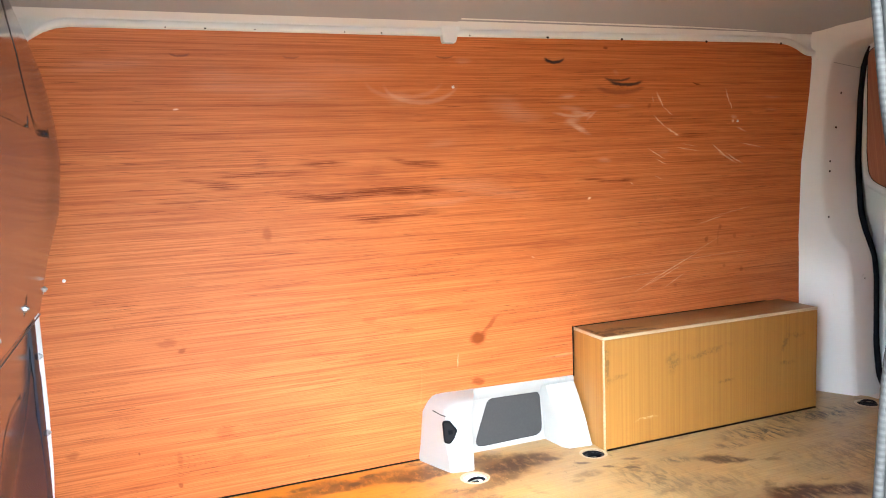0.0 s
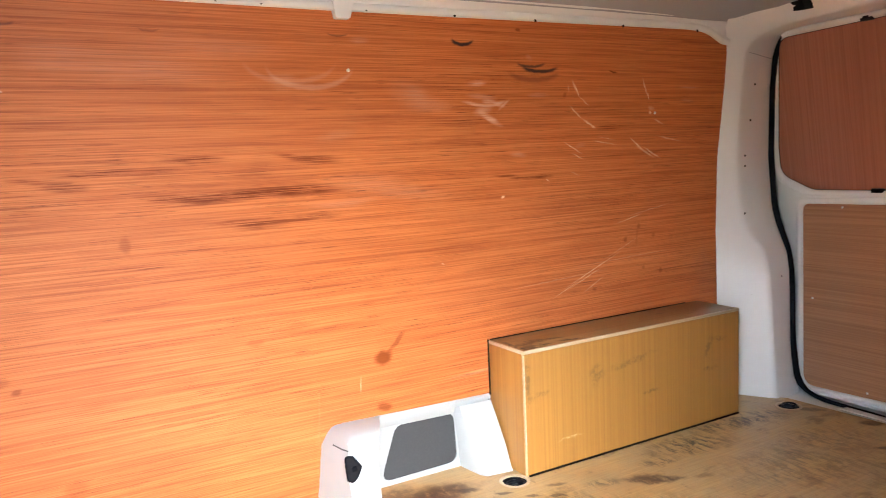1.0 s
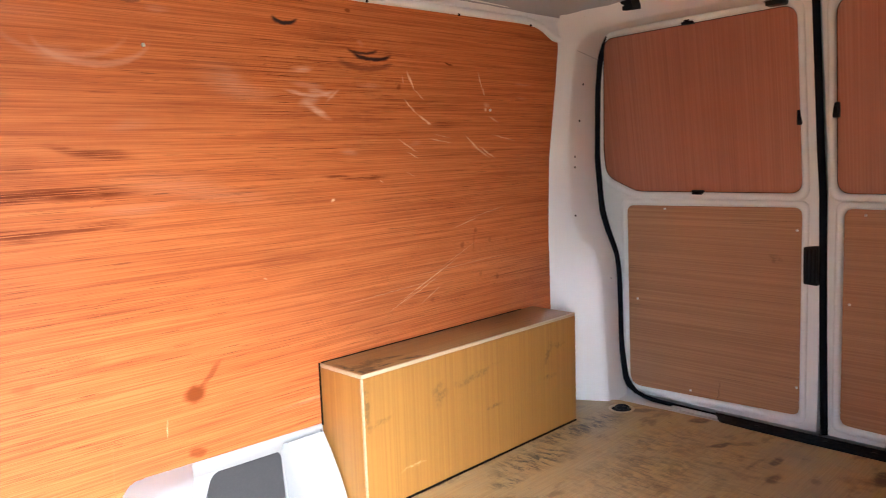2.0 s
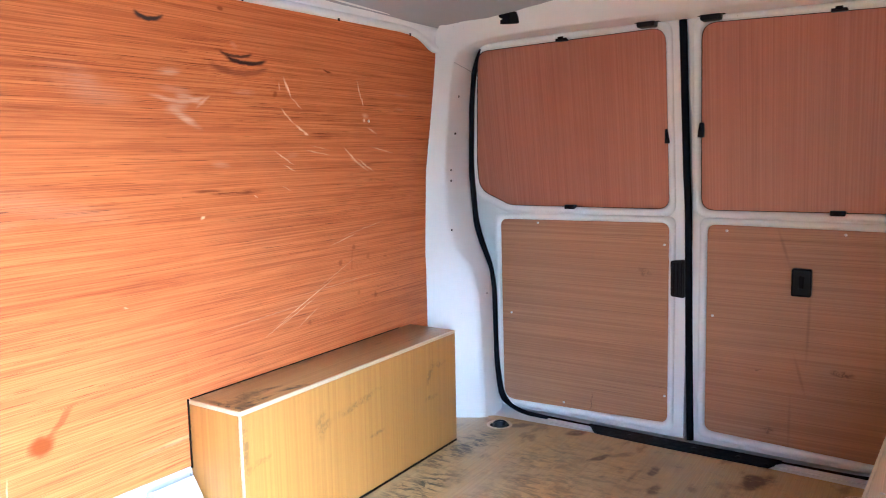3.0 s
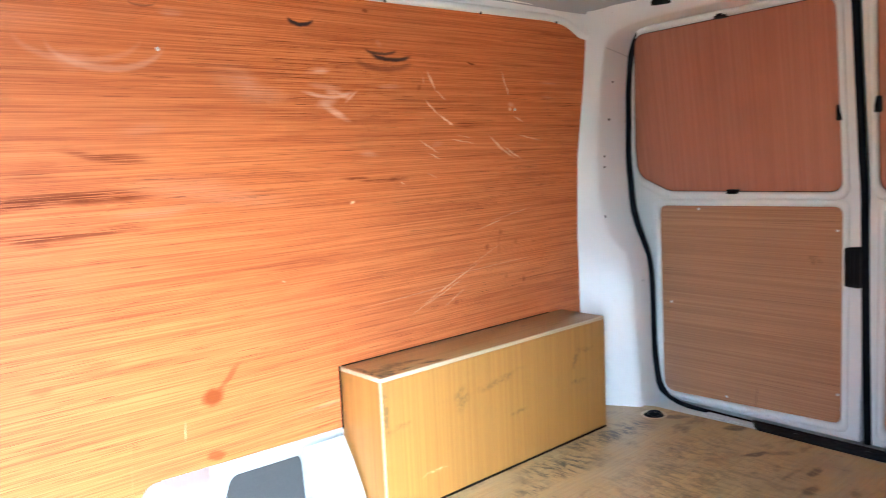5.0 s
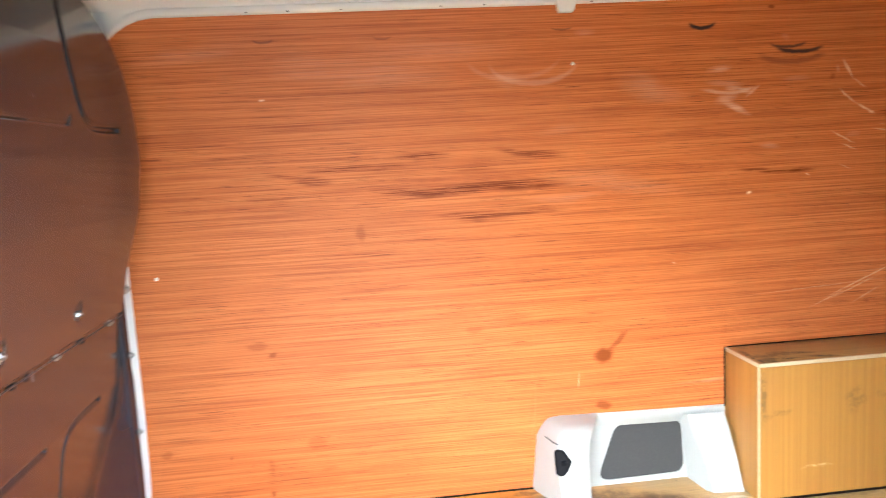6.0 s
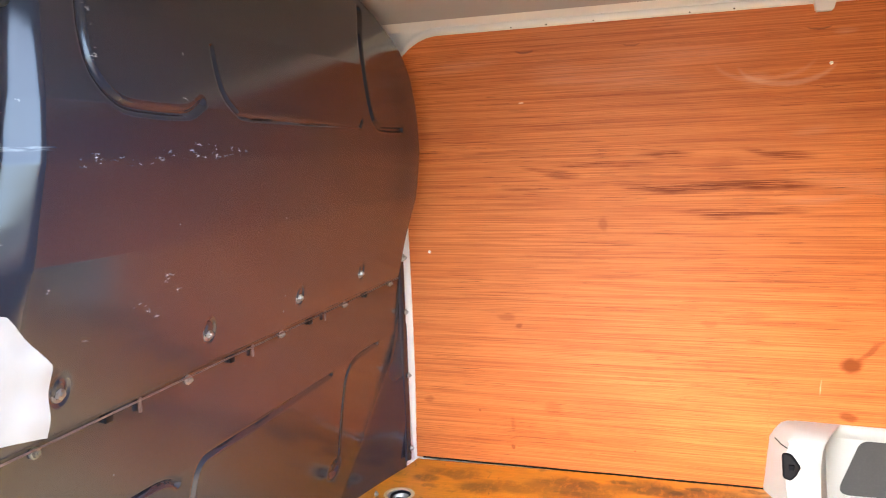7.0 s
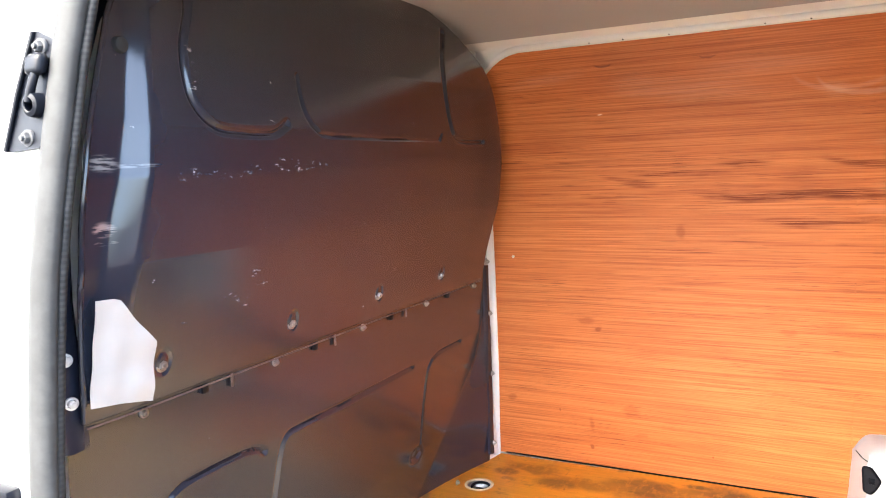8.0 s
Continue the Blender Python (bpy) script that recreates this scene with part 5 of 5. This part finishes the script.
recess = rounded([(1.180, -0.004), (1.510, -0.004), (1.510, 0.214), (1.180, 0.220)], 0.002, 2)
hole = rounded([(1.218, 0.014), (1.489, 0.018), (1.482, 0.180), (1.278, 0.182)], [0.03, 0.034, 0.03, 0.034], 6)
mounted(part("web", plate([dense(recess, 0.03), dense(hole[::-1], 0.03)], lambda a, b: (a, 1.722, b), (0, 0.012, 0)), WHITE_PLASTIC, foot))
mounted(part("felt", plate([dense(rounded([(1.205, 0.004), (1.50, 0.006), (1.495, 0.19), (1.262, 0.192)], 0.02, 4), 0.05)], lambda a, b: (a, 1.7265, b), (0, 0.004, 0)), GREYPAD, foot, "grey felt in the recess"))
ledge_rows = []
for x in (1.105, 1.150, 1.20, 1.28, 1.40, 1.50, 1.614):
    top = 0.232 - 0.024 * (x - 1.08)
    ledge_rows.append([(x, 1.735, top), (x, 1.718, top - 0.001), (x, 1.713, top - 0.005), (x, 1.711, top - 0.014), (x, 1.714, top - 0.030), (x, 1.7235, top - 0.046)])
mounted(part("ledge", loft(ledge_rows), WHITE_PLASTIC, foot, "", 60))
fin = [
    [(1.478, 1.722, 0.200), (1.490, 1.697, 0.204), (1.510, 1.692, 0.206), (1.600, 1.690, 0.206), (1.614, W0, 0.206)],
    [(1.484, 1.722, 0.15), (1.497, 1.680, 0.15), (1.506, 1.668, 0.15), (1.604, 1.662, 0.155), (1.614, W0, 0.155)],
    [(1.490, 1.722, 0.08), (1.504, 1.655, 0.08), (1.516, 1.636, 0.08), (1.607, 1.626, 0.085), (1.614, W0, 0.085)],
    [(1.494, 1.722, 0.02), (1.508, 1.632, 0.02), (1.522, 1.612, 0.02), (1.609, 1.600, 0.02), (1.614, W0, 0.02)],
    [(1.498, 1.722, -0.004), (1.512, 1.624, -0.004), (1.526, 1.604, -0.004), (1.611, 1.592, -0.004), (1.614, W0, -0.004)],
]
mounted(part("fin", loft(fin), WHITE_PLASTIC, foot, "", 30))
tri = rounded([(1.062, 0.178), (1.080, 0.176), (1.102, 0.146), (1.092, 0.122), (1.080, 0.106), (1.066, 0.112)], 0.008, 4)
mounted(part("grommet", tube([(a, 1.5905 - 0.22 * (a - 1.07), b) for a, b in tri], 0.0045, 8, True, 1.0, (0, 1, 0)), RUBBER, foot, "black rubber grommet"))
mounted(part("grommet_core", plate([tri], lambda a, b: (a, 1.5865 - 0.22 * (a - 1.07), b), (0, 0.010, 0)), PLASTIC, foot, "black plug in the grommet"))
mounted(part("plug_button", block((1.074, 1.578, 0.136), (1.090, 1.584, 0.152), 0.003), RUBBER, foot, "raised centre of the plug"))
mounted(part("top_rib", tube([(1.075, 1.606, 0.2095), (1.110, 1.598, 0.2105), (1.150, 1.590, 0.2110)], 0.0022, 6), WHITE_PLASTIC, foot, "thin moulded rib"))
mounted(part("crease_line", tube([(1.046, 1.640, 0.203), (1.060, 1.609, 0.196), (1.072, 1.596, 0.192)], 0.0016, 6), GREYPAD, foot, "thin dark pressed line"))

# ---- lashing points ----
def lashing_point(x, y, ring_lift, turn, cup_mat):
    """A cup let into the floor with a rim, an anchor and a wire ring."""
    t = thing("lashing_point", "black lashing ring in a white rimmed cup let into the floor", "lashing ring", "lashing points", at=(x, y, 0))
    part("cup", lathe([(0.0, -0.0285), (0.030, -0.0285), (0.037, -0.020), (0.039, -0.001)], 28), cup_mat, t, "steel cup")
    part("rim", lathe([(0.0375, -0.004), (0.0375, 0.0012), (0.040, 0.0022), (0.046, 0.0016), (0.0475, 0.0004)], 28), PALEEDGE, t, "pale worn rim")
    part("anchor", block((-0.013, -0.008, -0.028), (0.013, 0.008, -0.012), 0.003), PLASTIC, t)
    loop = [(0.029 * math.cos(a), 0.020 * math.sin(a), 0.0) for a in [2 * math.pi * k / 26 for k in range(26)]]
    r = part("ring", tube(loop, 0.0042, 8, True), PLASTIC, t, "black wire ring")
    r.matrix_basis = pose(0.004, 0.0, -0.012 + ring_lift, 14 if ring_lift > 0.003 else 3, 0, turn)
    return t


for (x, y), up, turn in zip(RINGS, (0.0, 0.002, 0.013, 0.006, 0.01), (20, -15, -10, 40, 10)):
    lashing_point(x, y, up, turn, WHITE if 0 < x < 1.3 else ZINC if x < 0 else PLASTIC)


# ---- rear doors ----
def seal_y(z):
    e = np.array([(p[2], p[1]) for p in EDGE[:12]])
    return float(np.interp(z, e[:, 0], e[:, 1]))


def rear_door(side, label):
    """One rear door: pressed white shell with two openings, boards screwed in, rubber corner clips. side: 1 far, -1 near."""
    def my(y):
        return y if side > 0 else 2 * CENTRE - y

    door = thing("rear_door", label, "rear door", "rear doors", at=(3.06, my(1.28), -0.03))
    outer = [(0.868 if side < 0 else 0.872, -0.022)] + [(seal_y(z) + 0.036, z) for z in (-0.022, 0.1, 0.3, 0.476, 0.555, 0.64, 0.72, 0.80, 0.935, 1.1, 1.2, 1.3, 1.345)] + [(1.63, 1.400), (1.50, 1.425), (1.2, 1.430), (0.868 if side < 0 else 0.872, 1.432)]
    a_low, a_top, b_low, b_top = (0.936, 0.929, 0.930, 0.936) if side > 0 else (0.891, 0.905, 0.921, 0.914)
    up = rounded([(a_low, 0.788), (1.560, 0.789), (1.692, 0.850), (1.690, 0.96), (1.640, 1.372), (a_top, 1.388)], [0.045, 0.10, 0.07, 0.2, 0.05, 0.05], 8)
    far_low, far_top = (1.592, 1.602) if side > 0 else (1.521, 1.508)
    low = rounded([(b_low, 0.022), (far_low, 0.004), (far_top, 0.735), (b_top, 0.742)], [0.03, 0.05, 0.03, 0.03], 6)

    def place(a, b):
        return (rear_x(b), my(a), b)

    def shrink(loop, d):
        c = Vector((sum(p[0] for p in loop) / len(loop), sum(p[1] for p in loop) / len(loop)))
        return [tuple(Vector(p) - Vector((d * math.copysign(1, p[0] - c.x) * min(1, abs(p[0] - c.x) / 0.2), d * math.copysign(1, p[1] - c.y) * min(1, abs(p[1] - c.y) / 0.2)))) for p in loop]

    o_d, u_d, l_d = dense(outer, 0.04), dense(up, 0.03), dense(low, 0.03)
    shell = part("shell", plate([o_d, shrink(u_d, -0.012), shrink(l_d, -0.012)], place, (0.045, 0, 0)), WHITE, door, "pressed white painted steel shell", 50)
    mounted(shell)
    for loop, name in ((u_d, "window_rim"), (l_d, "panel_rim")):
        rows = []
        for d, x in ((-0.0240, 0.0015), (-0.0225, -0.0040), (-0.0180, -0.0085), (-0.0120, -0.0105), (-0.0060, -0.0090), (-0.0020, -0.0040), (0.0003, 0.004), (0.0005, 0.012), (0.0005, 0.026)):
            r = [(rear_x(b) + x, my(a), b) for a, b in shrink(loop, d)]
            rows.append(r + r[:1])
        mounted(part(name, loft(rows), WHITE, door, "rolled white rim", 80))
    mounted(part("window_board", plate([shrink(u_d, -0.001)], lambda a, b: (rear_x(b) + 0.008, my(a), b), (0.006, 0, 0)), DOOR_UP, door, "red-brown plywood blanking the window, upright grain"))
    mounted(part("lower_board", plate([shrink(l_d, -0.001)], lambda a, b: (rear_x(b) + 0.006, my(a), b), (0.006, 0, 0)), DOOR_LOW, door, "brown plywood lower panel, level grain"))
    mounted(part("window_gasket", tube([(rear_x(b) + 0.007, my(a), b) for a, b in u_d], 0.0022, 6, True, 1.0, (1, 0, 0)), RUBBER, door, "thin black gasket"))
    for y, z, wide in ((1.292, 1.386, True), (1.303, 0.787, True), ((a_low + a_top) / 2, 1.038 if side > 0 else 1.055, False)):
        a, b = (0.022, 0.010) if wide else (0.009, 0.024)
        x = rear_x(z)
        clip = mounted(part("clip", block((x - 0.009, my(y) - a, z - b), (x + 0.012, my(y) + a, z + b), 0.003), PLASTIC, door, "black plastic clip"))
        sub = part("clip_button", block((-0.003, -a * 0.45, -b * 0.5), (0.0, a * 0.45, b * 0.5), 0.001), RUBBER, clip, "raised button on the clip")
        sub.matrix_basis = Matrix.Translation(Vector((x - 0.0095, my(y), z)))
    for y, z in ((1.440, 0.724), (0.952, 0.664), (1.557, 0.362), (1.331, 0.030), (0.942, 0.120)) if side > 0 else ((0.977, 0.722), (1.327, 0.723), (1.490, 0.611), (0.938, 0.430)):
        screw_at(door, rear_x(z) + 0.0055, my(y), z, (0, -90, 0))
    return door


far_door = rear_door(1, "white rear door with plywood panels and a black grip, closed")
near_door = rear_door(-1, "white rear door with plywood panels and a black pull handle, closed")
grip = mounted(part("grip", plate([dense(rounded([(0.874, 0.484), (0.922, 0.488), (0.924, 0.612), (0.876, 0.618)], 0.008, 4), 0.03)], lambda a, b: (3.022, a, b), (0.02, 0, 0)), PLASTIC, far_door, "black grip recess"))
for k in range(3):
    part("grip_slat", block((3.018, 0.882 + 0.013 * k, 0.495), (3.0225, 0.888 + 0.013 * k, 0.607), 0.001), RUBBER, grip, "black rubber rib")
handle = mounted(part("handle", plate([dense(rounded([(0.483, 0.522), (0.541, 0.522), (0.541, 0.610), (0.483, 0.610)], 0.006, 4), 0.03)], lambda a, b: (3.026, a, b), (0.02, 0, 0)), PLASTIC, near_door, "black pull handle plate"))
part("lever", block((3.018, 0.503, 0.548), (3.026, 0.520, 0.588), 0.003), RUBBER, handle, "black lever")
part("bezel", tube([(3.0255, a, b) for a, b in rounded([(0.486, 0.525), (0.538, 0.525), (0.538, 0.607), (0.486, 0.607)], 0.006, 4)], 0.0022, 6, True, 1.0, (1, 0, 0)), RUBBER, handle, "raised black rim")

mid = [(rear_x(z) - 0.004, float(np.interp(z, [-0.02, 0.3, 0.7, 0.92, 1.41], [0.846, 0.857, 0.868, 0.872, 0.871])), z) for z in np.linspace(-0.02, 1.41, 30)]
structure("trim_centre_seal", tube(mid, 0.0125, 10, False, 0.8, (1, 0, 0)), RUBBER, "black rubber seal between the two rear doors", "seal", 60)
seal_loop = [Vector((p[0] - 0.002, p[1] - 0.004, p[2] - 0.002)) for p in EDGE]
bottom = [Vector((2.956, y, z)) for y, z in ((0.95, -0.016), (1.15, -0.014), (1.35, -0.012), (1.47, -0.008), (1.525, 0.004), (1.558, 0.03))]
path = bottom + [p for p in seal_loop[1:12]]
fine = []
for a, b in zip(path, path[1:]):
    n_s = max(1, int((b - a).length / 0.03))
    fine += [a.lerp(b, s / n_s) for s in range(n_s)]
for _ in range(2):
    fine = [fine[0]] + [(a + 2 * b + c) / 4 for a, b, c in zip(fine, fine[1:], fine[2:])] + [fine[-1]]
for s in (1, -1):
    structure("trim_rear_seal", tube([(p.x, CENTRE + s * (p.y - CENTRE), p.z) for p in fine], [0.0085 if p.z < 0.012 else 0.0125 if p.z < 1.30 else 0.0125 - 0.010 * min(1.0, (p.z - 1.30) / 0.08) for p in fine], 10, False, 1.0, (1, 0, 0)), RUBBER, "black rubber seal along the rear door opening", "seal", 60)

# ---- header fittings ----
lamp = thing("load_lamp", "dark unlit load space lamp set in the white header", "lamp", at=(2.700, 1.380, 1.436))
tilt = pose(0, 0, 0, 0, 47, 12)
o = part("housing", block((-0.024, -0.036, -0.008), (0.024, 0.036, 0.012), 0.005), PLASTIC, lamp, "black housing")
o.matrix_basis = tilt
o = part("lens", block((-0.018, -0.010, -0.010), (0.018, 0.028, -0.006), 0.003), RUBBER, lamp, "dark lens")
o.matrix_basis = tilt
for y in (0.978, 0.778):
    c = thing("door_catch", "black door catch under the white header", "door catch", "door catches", at=(2.895, y, 1.405))
    part("body", block((-0.020, -0.030, -0.020), (0.022, 0.030, 0.004), 0.006), PLASTIC, c)
    part("tongue", block((-0.012, -0.042, -0.004), (0.016, 0.042, 0.006), 0.003), RUBBER, c)
    part("hole_cover", block((-0.034, 0.012, 0.010), (-0.026, 0.030, 0.016), 0.002), RUBBER, c)
for s in (1, -1):
    structure("sill_plate", sheet([[(2.905, CENTRE + s * (q - CENTRE), -0.0045), (2.945, CENTRE + s * (q - CENTRE), -0.0075)] for q in ((1.165, 1.26, 1.35) if s > 0 else (1.172, 1.30, 1.40, 1.47))], (0, 0, -0.003)), WHITE, "white tape on the rear sill", "tape")
